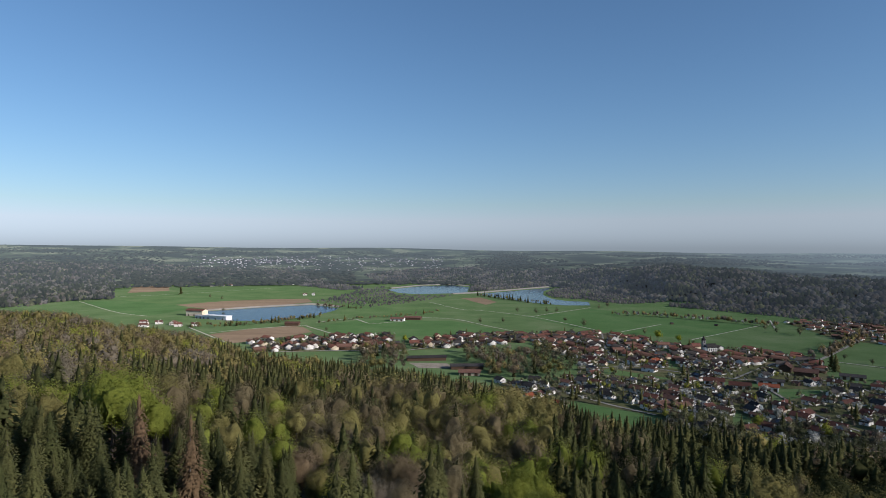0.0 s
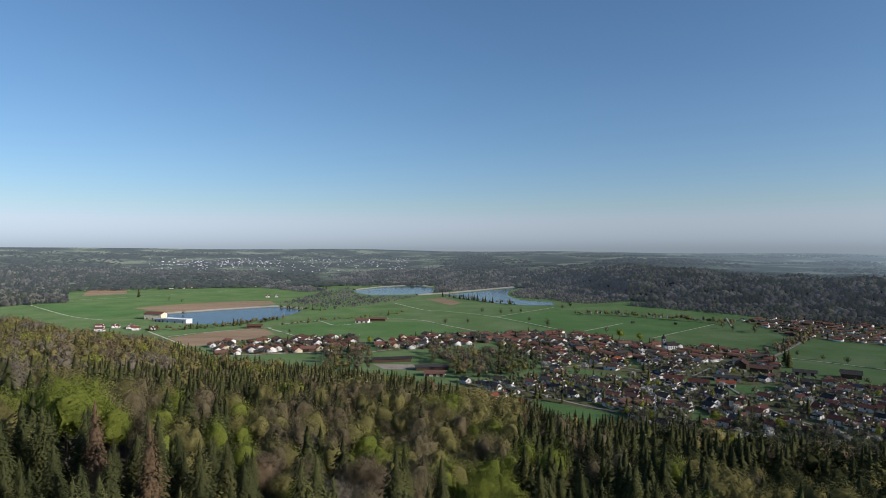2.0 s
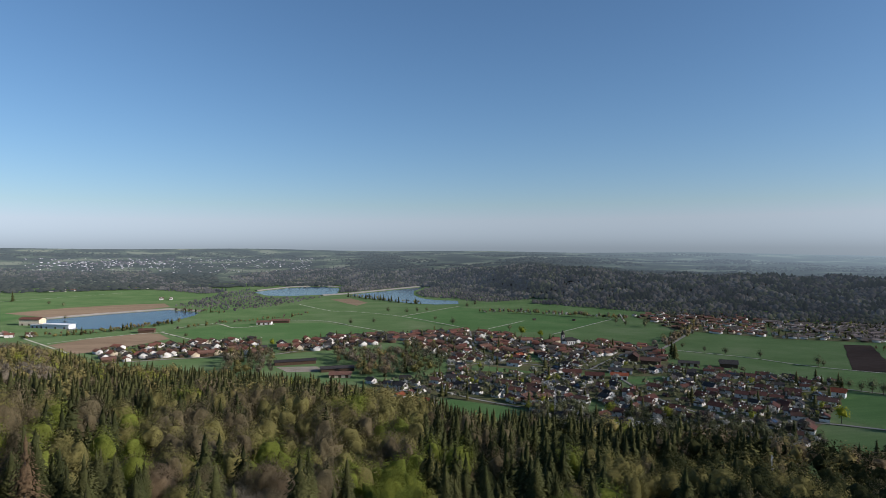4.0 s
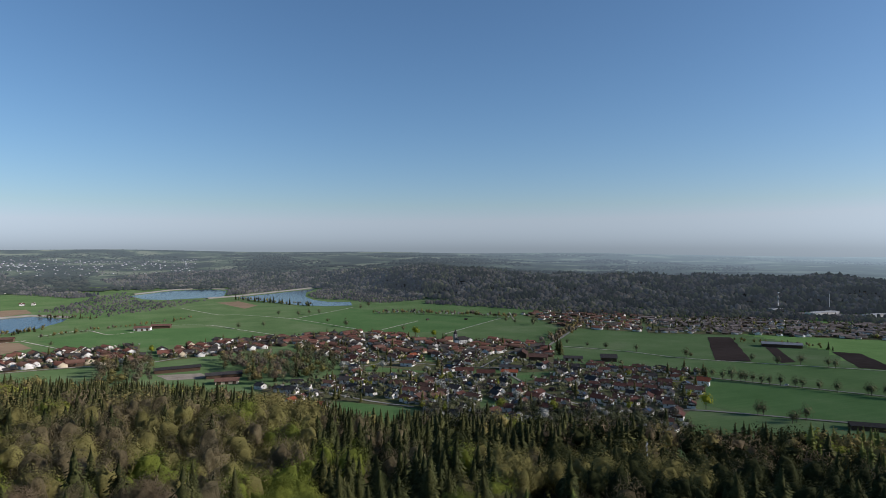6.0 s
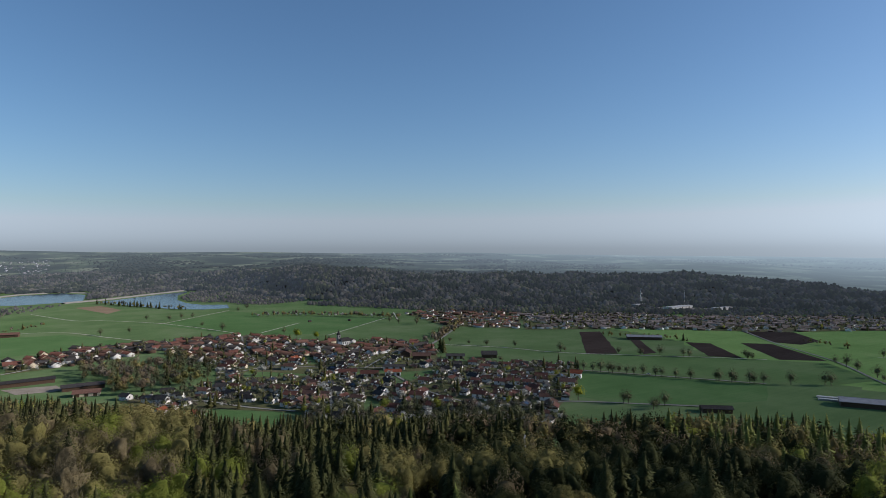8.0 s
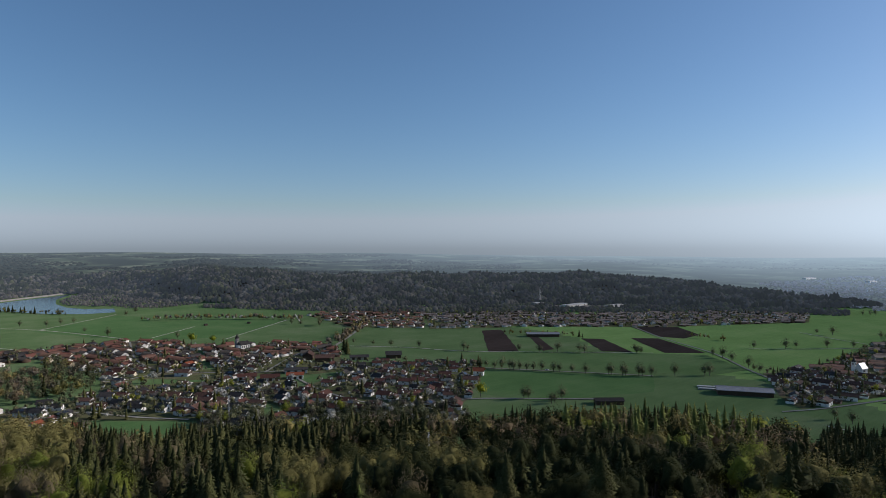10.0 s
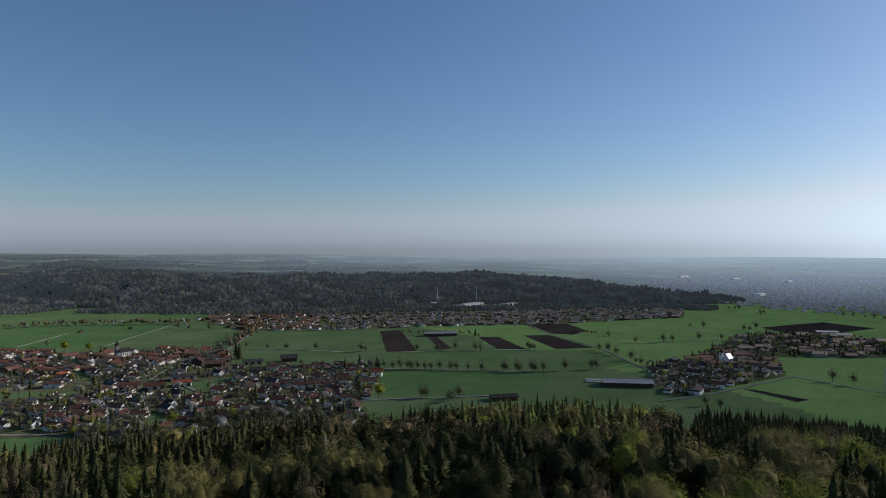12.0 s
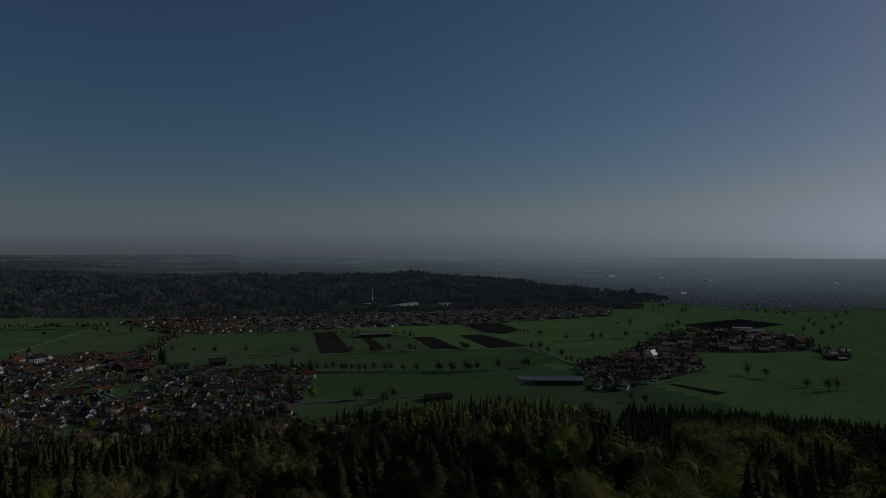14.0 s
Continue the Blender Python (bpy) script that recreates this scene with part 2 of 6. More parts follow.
CALM_WATER = water_material("calm_river_water", 0.14, 0.16)


def hazed_material(name, tones, glow, strength, scale=0.004, start=1250, sunward=2.2, islands=False):
    """The far distance: patchwork of fields and woods, with haze painted on as emission that grows with the way."""
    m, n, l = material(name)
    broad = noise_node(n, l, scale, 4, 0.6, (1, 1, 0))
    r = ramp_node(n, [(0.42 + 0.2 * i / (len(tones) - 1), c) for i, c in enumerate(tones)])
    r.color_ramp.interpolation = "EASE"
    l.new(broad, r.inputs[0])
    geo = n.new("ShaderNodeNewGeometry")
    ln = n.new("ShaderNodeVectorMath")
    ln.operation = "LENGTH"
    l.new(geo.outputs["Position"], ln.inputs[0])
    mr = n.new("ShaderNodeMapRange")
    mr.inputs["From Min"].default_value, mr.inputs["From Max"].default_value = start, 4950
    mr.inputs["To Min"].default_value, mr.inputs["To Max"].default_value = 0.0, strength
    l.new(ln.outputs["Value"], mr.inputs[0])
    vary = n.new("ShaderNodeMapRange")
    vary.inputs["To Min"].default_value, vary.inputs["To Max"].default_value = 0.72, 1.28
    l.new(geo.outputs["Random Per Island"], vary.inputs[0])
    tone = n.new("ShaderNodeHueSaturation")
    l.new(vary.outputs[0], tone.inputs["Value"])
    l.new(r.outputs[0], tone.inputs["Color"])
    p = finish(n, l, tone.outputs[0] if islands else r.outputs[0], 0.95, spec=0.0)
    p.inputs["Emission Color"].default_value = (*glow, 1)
    # the painted haze glows brighter towards the sun
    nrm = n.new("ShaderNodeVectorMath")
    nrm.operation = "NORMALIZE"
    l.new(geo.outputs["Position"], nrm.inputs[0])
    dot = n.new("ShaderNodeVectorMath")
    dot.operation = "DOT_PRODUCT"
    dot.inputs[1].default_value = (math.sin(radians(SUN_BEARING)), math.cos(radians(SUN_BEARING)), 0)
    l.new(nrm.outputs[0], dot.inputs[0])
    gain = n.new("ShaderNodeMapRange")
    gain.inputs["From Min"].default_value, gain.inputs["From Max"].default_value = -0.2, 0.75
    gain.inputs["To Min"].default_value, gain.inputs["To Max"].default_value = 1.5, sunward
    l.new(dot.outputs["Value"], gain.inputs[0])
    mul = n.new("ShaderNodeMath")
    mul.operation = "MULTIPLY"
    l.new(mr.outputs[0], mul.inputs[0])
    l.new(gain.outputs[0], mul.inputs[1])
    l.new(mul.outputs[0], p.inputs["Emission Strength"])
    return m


# haze is put into the glow of these fields, woods, walls and roofs
FAR_FIELD = hazed_material("far_fields", [(0.022, 0.026, 0.022), (0.030, 0.034, 0.027), (0.050, 0.064, 0.040), (0.115, 0.125, 0.085)], (0.29, 0.39, 0.45), 0.21, sunward=6.4)
FAR_WOOD = hazed_material("far_woods", [(0.020, 0.024, 0.018), (0.030, 0.034, 0.025), (0.044, 0.046, 0.034)], (0.29, 0.38, 0.46), 0.19, 0.02, sunward=6.4)
FAR_WALL = hazed_material("far_walls", [(0.14, 0.135, 0.13), (0.22, 0.21, 0.20), (0.45, 0.44, 0.42)], (0.30, 0.42, 0.56), 0.22, 0.2, sunward=5.6)
TOWN_WALL = hazed_material("far_white_walls", [(0.30, 0.30, 0.30), (0.55, 0.55, 0.56), (0.78, 0.78, 0.78)], (0.34, 0.42, 0.54), 0.26, 0.2, sunward=3.0)
FAR_ROOF = hazed_material("far_roofs", [(0.06, 0.048, 0.044), (0.09, 0.07, 0.062), (0.13, 0.10, 0.09)], (0.30, 0.42, 0.56), 0.22, 0.2, sunward=5.6)


# woods two kilometres off, with the same haze painted on as emission
HAZE_GLOW = (0.29, 0.37, 0.46)
HAZE_NEEDLE = hazed_material("distant_needles", [(0.012, 0.016, 0.008), (0.022, 0.026, 0.013), (0.034, 0.040, 0.018)], HAZE_GLOW, 0.21, 0.012, 900, 1.4, True)
HAZE_BROWN = hazed_material("distant_brown_twigs", [(0.036, 0.032, 0.026), (0.072, 0.063, 0.050), (0.108, 0.095, 0.072)], HAZE_GLOW, 0.21, 0.012, 900, 1.4, True)
HAZE_GREY = hazed_material("distant_grey_twigs", [(0.034, 0.033, 0.030), (0.066, 0.063, 0.055), (0.100, 0.094, 0.080)], HAZE_GLOW, 0.21, 0.012, 900, 1.4, True)
HAZE_OLIVE = hazed_material("distant_olive_leaves", [(0.040, 0.042, 0.022), (0.062, 0.065, 0.032), (0.084, 0.088, 0.044)], HAZE_GLOW, 0.21, 0.012, 900, 1.4, True)

# ---------------------------------------------------------------- plan of the valley, metres
LAKE = [(-552, 1447), (-464, 1537), (-340, 1624), (-258, 1536), (-257, 1481), (-281, 1358), (-332, 1293), (-381, 1262), (-441, 1271), (-498, 1331)]
RIVER_FAR = [(-196, 2219), (-85, 2419), (37, 2497), (99, 2358), (79, 2064), (-7, 2036), (-80, 2008), (-146, 2056)]
RIVER = [(112, 2015), (427, 2372), (347, 2154), (318, 1975), (319, 1844), (346, 1767), (405, 1732), (384, 1630), (318, 1628), (254, 1692), (191, 1819), (150, 1923)]
FIELD_PLOUGHED_A = [(-401, 1073), (-354, 1140), (-293, 1191), (-263, 1175), (-231, 1105), (-286, 1009), (-329, 973)]
FIELD_PLOUGHED_B = [(-692, 1614), (-603, 1736), (-494, 1797), (-393, 1820), (-356, 1708), (-447, 1575), (-561, 1500)]
FIELD_PLOUGHED_C = [(-1022, 2023), (-1201, 2441), (-1103, 2521), (-933, 2132)]
FIELD_FOIL = [(-1170, 2388), (-1214, 2478), (-1087, 2483), (-1048, 2394)]
FIELD_PLOUGHED_D = [(52, 1855), (113, 1878), (150, 1724), (113, 1638)]
FIELD_PLOUGHED_E = [(804, 819), (840, 803), (685, 620), (644, 643)]
FIELD_PLOUGHED_F = [(803, 702), (817, 696), (736, 596), (712, 598)]
FIELD_PLOUGHED_G = [(859, 638), (880, 609), (799, 503), (774, 538)]
FIELD_PLOUGHED_H = [(923, 585), (955, 553), (872, 430), (829, 471)]
FIELD_PLOUGHED_I = [(1055, 669), (1121, 609), (1048, 528), (985, 524), (975, 564)]
FIELD_PLOUGHED_J = [(1298, 296), (1472, 221), (1418, 128), (1305, 168), (1221, 219)]
FIELD_PLOUGHED_K = [(718, 180), (723, 169), (708, 117), (690, 125)]
MEADOW_A = [(-983, 1688), (-750, 1828), (-615, 1498), (-639, 1349), (-761, 1441)]
MEADOW_B = [(-239, 1184), (-169, 1297), (19, 1281), (117, 1112), (-79, 1052), (-167, 1063)]
MEADOW_C = [(178, 1347), (364, 1539), (615, 1211), (427, 1035), (279, 1115)]
MEADOW_D = [(430, 1631), (635, 1687), (779, 1444), (690, 1258), (387, 1353)]
MEADOW_E = [(-941, 1782), (-859, 2004), (-677, 2465), (-277, 2130), (-373, 1841), (-706, 1613)]
MEADOW_F = [(-318, 2024), (-123, 1631), (22, 1488), (-54, 1364), (-226, 1360)]
MEADOW_G = [(533, 558), (589, 493), (663, 390), (594, 349), (470, 405), (452, 465)]
MEADOW_H = [(656, 667), (857, 422), (790, 336), (720, 351), (568, 577)]
MEADOW_I = [(903, 435), (1215, 444), (1089, 282), (826, 287), (784, 309)]
MEADOW_J = [(716, 174), (811, 146), (777, 42), (715, 87), (710, 122)]
MEADOW_K = [(874, 150), (999, 121), (1022, 13), (801, 10), (804, 76)]
MEADOW_L = [(134, 602), (181, 564), (169, 527), (141, 534), (119, 558)]
MEADOW_M = [(205, 776), (286, 747), (276, 704), (200, 709)]
MEADOW_N = [(352, 655), (392, 648), (380, 622), (345, 630)]
PATH_A = [(-472, 1162), (-331, 967)]
PATH_B = [(-407, 1087), (-354, 1140), (-259, 1201)]
PATH_C = [(-263, 1192), (-170, 1050)]
PATH_D = [(-252, 1246), (-191, 1307), (-143, 1230), (-106, 1249), (-73, 1269)]
PATH_E = [(-77, 1341), (19, 1312), (83, 1199), (132, 1112)]
PATH_F = [(-37, 1718), (43, 1516), (89, 1490), (192, 1359), (283, 1130)]
PATH_G = [(192, 1359), (371, 1568)]
PATH_H = [(319, 1116), (428, 1225)]
PATH_I = [(408, 1022), (615, 1211)]
PATH_J = [(684, 1307), (622, 1169)]
PATH_K = [(-983, 1862), (-849, 1980), (-622, 2263)]
PATH_L = [(-993, 1706), (-748, 1429), (-639, 1349)]
ROAD_VILLAGE_WEST = [(-271, 885), (-150, 906), (-68, 903), (-20, 934)]
ROAD_AVENUE = [(501, 834), (555, 888), (634, 971), (715, 1058)]
TRACK_A = [(520, 824), (581, 750), (619, 674), (693, 597), (765, 530), (814, 478)]
ROAD_TREES = [(549, 565), (596, 499), (642, 432), (668, 393)]
ROAD_WOOD = [(419, 458), (439, 446), (472, 416), (506, 385), (523, 369)]
ROAD_DIAGONAL = [(1065, 671), (965, 552), (877, 423), (790, 336), (758, 299)]
ROAD_HAMLET = [(610, 229), (652, 208), (727, 182), (828, 152)]
PATH_M = [(828, 152), (797, 86), (785, 10)]
PATH_N = [(954, 405), (1020, 345), (1103, 286)]
PATH_O = [(1207, 424), (1155, 338), (1127, 264)]
TRACK_B = [(589, 186), (586, 162)]
STREET_A = [(59, 664), (96, 650), (124, 651), (158, 599), (191, 560)]
STREET_B = [(170, 783), (198, 779), (239, 790), (276, 764), (299, 741), (354, 708), (447, 709)]
STREET_C = [(239, 790), (239, 905), (278, 1091)]
STREET_D = [(335, 717), (436, 815), (501, 834)]
STREET_E = [(354, 708), (336, 577), (349, 493), (405, 456)]
STREET_F = [(447, 709), (452, 616), (480, 568), (537, 549)]
VILLAGE_WEST = [(-310, 996), (-209, 1036), (-82, 1079), (-69, 913), (-150, 901), (-267, 885)]
VILLAGE_NORTH = [(-52, 995), (11, 1057), (96, 1084), (188, 1085), (291, 1102), (346, 984), (283, 784), (203, 798), (174, 833), (138, 999), (31, 936), (-45, 910)]
VILLAGE_MID = [(350, 968), (454, 907), (502, 845), (444, 710), (353, 688), (290, 758)]
VILLAGE_SOUTH = [(62, 701), (109, 698), (195, 740), (276, 704), (345, 673), (315, 601), (270, 579), (238, 510), (199, 550), (130, 611), (71, 631)]
VILLAGE_EAST = [(324, 606), (413, 661), (479, 677), (575, 587), (494, 505), (400, 436), (331, 468), (271, 517), (270, 579)]
VILLAGE_CORE = [(181, 830), (283, 784), (353, 700), (276, 704), (205, 776), (151, 708)]
VILLAGE_GAP = [(353, 700), (447, 709), (479, 677), (413, 661), (345, 673)]
VILLAGE_SLOPE = [(48, 659), (110, 638), (124, 572), (132, 538), (102, 538), (74, 606)]
GROVE_A = [(116, 860), (156, 1003), (191, 1000), (181, 830), (151, 708), (121, 699), (105, 738)]
GROVE_B = [(30, 899), (116, 860), (101, 684), (62, 701), (31, 762)]
GROVE_C = [(-119, 903), (-50, 900), (-47, 751), (-98, 746)]
SECOND_VILLAGE_A = [(690, 1261), (855, 1302), (937, 1148), (744, 912), (688, 973), (649, 1028)]
SECOND_VILLAGE_B = [(905, 1110), (1098, 1021), (879, 817), (743, 895)]
SECOND_VILLAGE_C = [(1046, 1064), (1184, 868), (1484, 691), (1548, 523), (1391, 470), (1093, 632), (888, 826), (869, 883)]
HAMLET_A = [(780, 315), (856, 281), (1009, 287), (900, 182), (822, 160), (716, 198), (634, 220), (651, 241)]
HAMLET_B = [(1078, 297), (1196, 280), (1227, 211), (1237, 133), (1204, 66), (1073, 58), (1009, 123), (950, 230)]
HAMLET_C = [(1094, 74), (1105, 14), (997, 12), (1001, 42)]
EAST_TOWN = [(2490, 1032), (3195, 881), (3450, 42), (1710, 21), (1711, 126), (1678, 289), (1809, 530), (1844, 657)]
VILLAGE_NEAR = [(196, 558), (244, 522), (278, 520), (331, 468), (405, 441), (370, 393), (289, 408), (210, 449), (173, 491)]
WOOD_SPIT = [(333, 2023), (426, 2306), (668, 2776), (736, 2419), (777, 2064), (670, 1758), (491, 1665), (428, 1715), (419, 1807), (361, 1845), (332, 1908)]
WOOD_DAM = [(111, 2392), (154, 2580), (508, 2723), (451, 2478), (129, 2146), (92, 2117)]
WOOD_BUSHES = [(-288, 2216), (-223, 2378), (-147, 1935), (29, 1941), (-38, 1773), (-174, 1553), (-276, 1659), (-349, 1726), (-300, 2025)]
WOOD_BELT_A = [(-917, 3232), (-716, 3120), (-282, 2246), (-339, 2156), (-559, 2433), (-807, 2844)]
WOOD_BELT_B = [(-393, 3023), (-189, 3275), (201, 3365), (300, 2852), (-102, 2568), (-248, 2643)]
WOOD_BELT_C = [(-1715, 3249), (-1488, 3400), (-1053, 3289), (-789, 3305), (-704, 2952), (-941, 2939), (-1151, 2686), (-1377, 2631)]
WOOD_WEST = [(-2355, 3085), (-2194, 3094), (-1715, 3249), (-1280, 2437), (-941, 1782), (-1028, 1687), (-1030, 1573), (-1112, 1458)]
HEDGE_LAKE = [(-468, 1162), (-410, 1180), (-348, 1225), (-306, 1284), (-270, 1337)]
HEDGE_RIVER = [(116, 1945), (189, 1800), (242, 1709), (289, 1643)]
HEDGE_MEADOW = [(381, 1398), (465, 1366), (546, 1294), (640, 1186)]
HEDGE_FARM = [(-247, 1219), (-169, 1297), (-55, 1387), (-5, 1449)]
HEDGE_PATH = [(-196, 1510), (-326, 1609), (-258, 1550)]
HEDGE_BARN = [(805, 760), (818, 727), (869, 666), (869, 642)]
HEDGE_EAST = [(1015, 534), (1011, 487), (1013, 459)]
TREES_WEST = [(-682, 1831), (-627, 1773), (250, 1277), (268, 1186), (173, 1453), (212, 1417), (240, 1442), (263, 1443), (351, 1087), (591, 1107), (622, 1086), (-209, 1120), (120, 1245), (381, 1525), (413, 1569), (74, 1235), (-285, 1347), (-509, 1448)]
TREES_MID = [(596, 743), (626, 676), (635, 677), (741, 545), (743, 556), (809, 501), (812, 508), (475, 388), (480, 388), (469, 418), (473, 416), (494, 390), (688, 623), (723, 579), (544, 845), (556, 808), (572, 783), (700, 594), (587, 1138), (613, 1074)]
TREES_ROW = [(553, 567), (558, 561), (561, 549), (565, 540), (570, 531), (572, 527), (579, 523), (583, 515), (588, 509), (594, 500), (600, 487), (605, 482), (613, 469), (620, 454), (638, 434), (639, 431), (643, 418), (644, 415), (655, 404), (659, 402), (665, 394)]
TREES_EAST = [(798, 496), (801, 491), (857, 413), (850, 396), (834, 376), (807, 343), (794, 331), (782, 319), (688, 377), (720, 351), (717, 356), (1223, 402), (1219, 376), (995, 369), (1016, 362), (964, 402), (1053, 332), (1081, 305), (1226, 307), (1241, 301), (1265, 296), (1639, 445), (1632, 429), (1638, 421), (823, 113), (814, 92), (786, 49), (778, 29), (790, 21), (613, 174), (618, 189)]
TREES_PLAIN = [(1625, 203), (1622, 185), (1623, 163), (1607, 145), (1593, 126), (1536, 350), (1568, 350), (1545, 64), (1621, 47), (1401, 76), (1468, 89), (1452, 34), (1704, 29), (1346, 44), (1250, 56), (1314, 88)]
BANK_LAKE = [(-576, 1453), (-468, 1552), (-344, 1640), (-253, 1565)]
BANK_RIVER = [(-193, 2281), (-87, 2473), (37, 2535), (112, 2427)]
BANK_DAM = [(30, 2012), (124, 2079), (278, 2254), (444, 2442)]

# ---------------------------------------------------------------- shape of the land
def smooth(t):
    t = np.clip(t, 0, 1)
    return t * t * (3 - 2 * t)


def wave(x, y, size, seed):
    """Cheap rolling relief between -1 and 1."""
    rng = np.random.default_rng(seed)
    out = 0.0
    for k in range(5):
        a, p, s = rng.uniform(0, 6.28), rng.uniform(0, 6.28), size * rng.uniform(0.6, 1.6)
        out = out + np.sin((x * math.cos(a) + y * math.sin(a)) / s * 6.28 + p) / 5 * 1.6
    return out


def bearing(x, y):
    """Degrees, anticlockwise from +y."""
    return np.degrees(np.arctan2(-x, y))


def foot(az):
    """Distance from the hilltop to the foot of the wooded hill."""
    return np.interp(az, [-180, -120, -90, -77, -74.5, -72.5, -70, -66, -60, -45, -15, -8, 4, 10, 17, 22, 28, 35, 50, 90, 180],
                     [900, 640, 530, 505, 465, 462, 520, 530, 525, 475, 475, 545, 640, 700, 790, 980, 1150, 1500, 1700, 1700, 900])


def ground_z(x, y):
    x, y = np.asarray(x, float), np.asarray(y, float)
    r, az = np.hypot(x, y), bearing(x, y)
    f = foot(az)
    hill = 90 * np.clip((f - r) / (f - 60), 0, 1) ** 0.95
    hill = hill + 7 * wave(x, y, 260, 3) * smooth((f - r) / 200) * smooth((r - 60) / 120)
    gully = np.exp(-((r - 320) / 50) ** 2) * smooth((-18 - az) / 10) * smooth((az + 78) / 8)
    hill = np.maximum(hill - 19 * gully, 0)
    crest = np.interp(az, [-180, -82, -72, -65, -60, -55, -40, -31, -25, -20, -16, -11, -4, 1, 8, 180],
                      [0, 0, 10, 21, 38, 50, 47, 46, 62, 72, 60, 46, 26, 14, 0, 0])
    start = np.interp(az, [-180, -70, -50, -30, -25, -20, -16, -11, -4, 0, 180], [1750, 1750, 1720, 1600, 1640, 1800, 2080, 2430, 2560, 2600, 2600])
    ridge = crest * smooth((r - start) / 480) * (1 + 0.10 * wave(x, y, 420, 5))
    rim = np.interp(az, [-180, -90, -60, -35, -24, 0, 19, 35, 60, 180], [82, 86, 88, 112, 116, 136, 148, 164, 164, 82])
    s = np.clip((r - 2650) / 2200, 0, 1) ** 1.35
    far = ridge + (rim - ridge) * s
    far = far + 6.0 * wave(x, y, 900, 7) * smooth((r - 2700) / 700) * smooth((4900 - r) / 500)
    far = far + 5.0 * wave(x, y, 1300, 17) * smooth((r - 3800) / 700)
    far = far - 60 * smooth((r - 4880) / 300)
    return np.where(r < f, hill, far)


def in_poly(px, py, poly):
    inside = np.zeros(np.shape(px), bool)
    n = len(poly)
    for i in range(n):
        (x1, y1), (x2, y2) = poly[i], poly[(i + 1) % n]
        cut = ((y1 > py) != (y2 > py)) & (px < (x2 - x1) * (py - y1) / (y2 - y1 + 1e-9) + x1)
        inside ^= cut
    return inside


def mesh_from(name, V, F, mats, mat_index=None, smooth_shade=False, normals=None):
    """A mesh from arrays of corners and triangles; normals: the soft shading of a crown, corner by corner."""
    V, F = np.asarray(V, np.float32), np.asarray(F, np.int32)
    me = bpy.data.meshes.new(name)
    me.vertices.add(len(V))
    me.vertices.foreach_set("co", V.ravel())
    k = F.shape[1]
    me.loops.add(F.size)
    me.loops.foreach_set("vertex_index", F.ravel())
    me.polygons.add(len(F))
    me.polygons.foreach_set("loop_start", np.arange(0, F.size, k, dtype=np.int32))
    for m in mats:
        me.materials.append(m)
    if mat_index is not None:
        me.polygons.foreach_set("material_index", np.asarray(mat_index, np.int32))
    me.update(calc_edges=True)
    if smooth_shade or normals is not None:
        me.polygons.foreach_set("use_smooth", np.ones(len(F), bool))
    if normals is not None:
        me.normals_split_custom_set_from_vertices(np.asarray(normals, np.float32))
    return me


def land_sheet(name, radii, step, mats, pick, lift=0.0, az_from=0, az_to=360):
    az = np.radians(np.arange(az_from, az_to, step))
    rr, aa = np.meshgrid(radii, az, indexing="ij")
    x, y = -rr * np.sin(aa), rr * np.cos(aa)
    V = np.stack([x, y, ground_z(x, y) + lift], -1).reshape(-1, 3)
    n, k = len(az), len(radii)
    i, j = np.meshgrid(np.arange(k - 1), np.arange(n), indexing="ij")
    a, b2 = (i * n + j).ravel(), (i * n + (j + 1) % n).ravel()
    F = np.stack([a, b2, b2 + n, a + n], 1)[:, ::-1]
    if az_to - az_from < 360:
        F = F[(j.ravel() < n - 1)]
    mid = V[F].mean(1)
    return new(name, mesh_from(name, V, F, mats, pick(mid[:, 0], mid[:, 1]), True))


def ground_pick(x, y):
    r, az = np.hypot(x, y), bearing(x, y)
    wooded = (r < foot(az) - 5)
    steep = (r > 1650) & (ground_z(x, y) > 8) & (r < 2500)
    # ground on the sun side gets the grass with backlight in its tone
    return np.where(wooded | steep, 1, np.where(x - 0.35 * y > 620 + 60 * wave(x, y, 300, 41), 2, 0))


rings = np.unique(np.concatenate([np.linspace(0.001, 120, 8), np.linspace(120, 1200, 73), np.linspace(1200, 2700, 50), np.linspace(2700, 5300, 66)]))
tagged(land_sheet("ground", rings, 0.75, [GRASS, LITTER, GRASS_BACKLIT], ground_pick), "green spring meadows and leaf-strewn wooded hillside of a river valley", "ground", kind="structure")
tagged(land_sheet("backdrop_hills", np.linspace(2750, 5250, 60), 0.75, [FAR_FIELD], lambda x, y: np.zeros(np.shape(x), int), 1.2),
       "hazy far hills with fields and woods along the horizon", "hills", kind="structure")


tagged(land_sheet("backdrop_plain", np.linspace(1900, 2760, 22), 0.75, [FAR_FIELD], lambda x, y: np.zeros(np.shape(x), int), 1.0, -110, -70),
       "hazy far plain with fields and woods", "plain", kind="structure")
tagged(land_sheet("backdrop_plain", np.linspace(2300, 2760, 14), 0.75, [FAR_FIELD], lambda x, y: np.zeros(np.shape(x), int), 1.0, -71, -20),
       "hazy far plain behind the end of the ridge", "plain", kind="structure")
laid = []


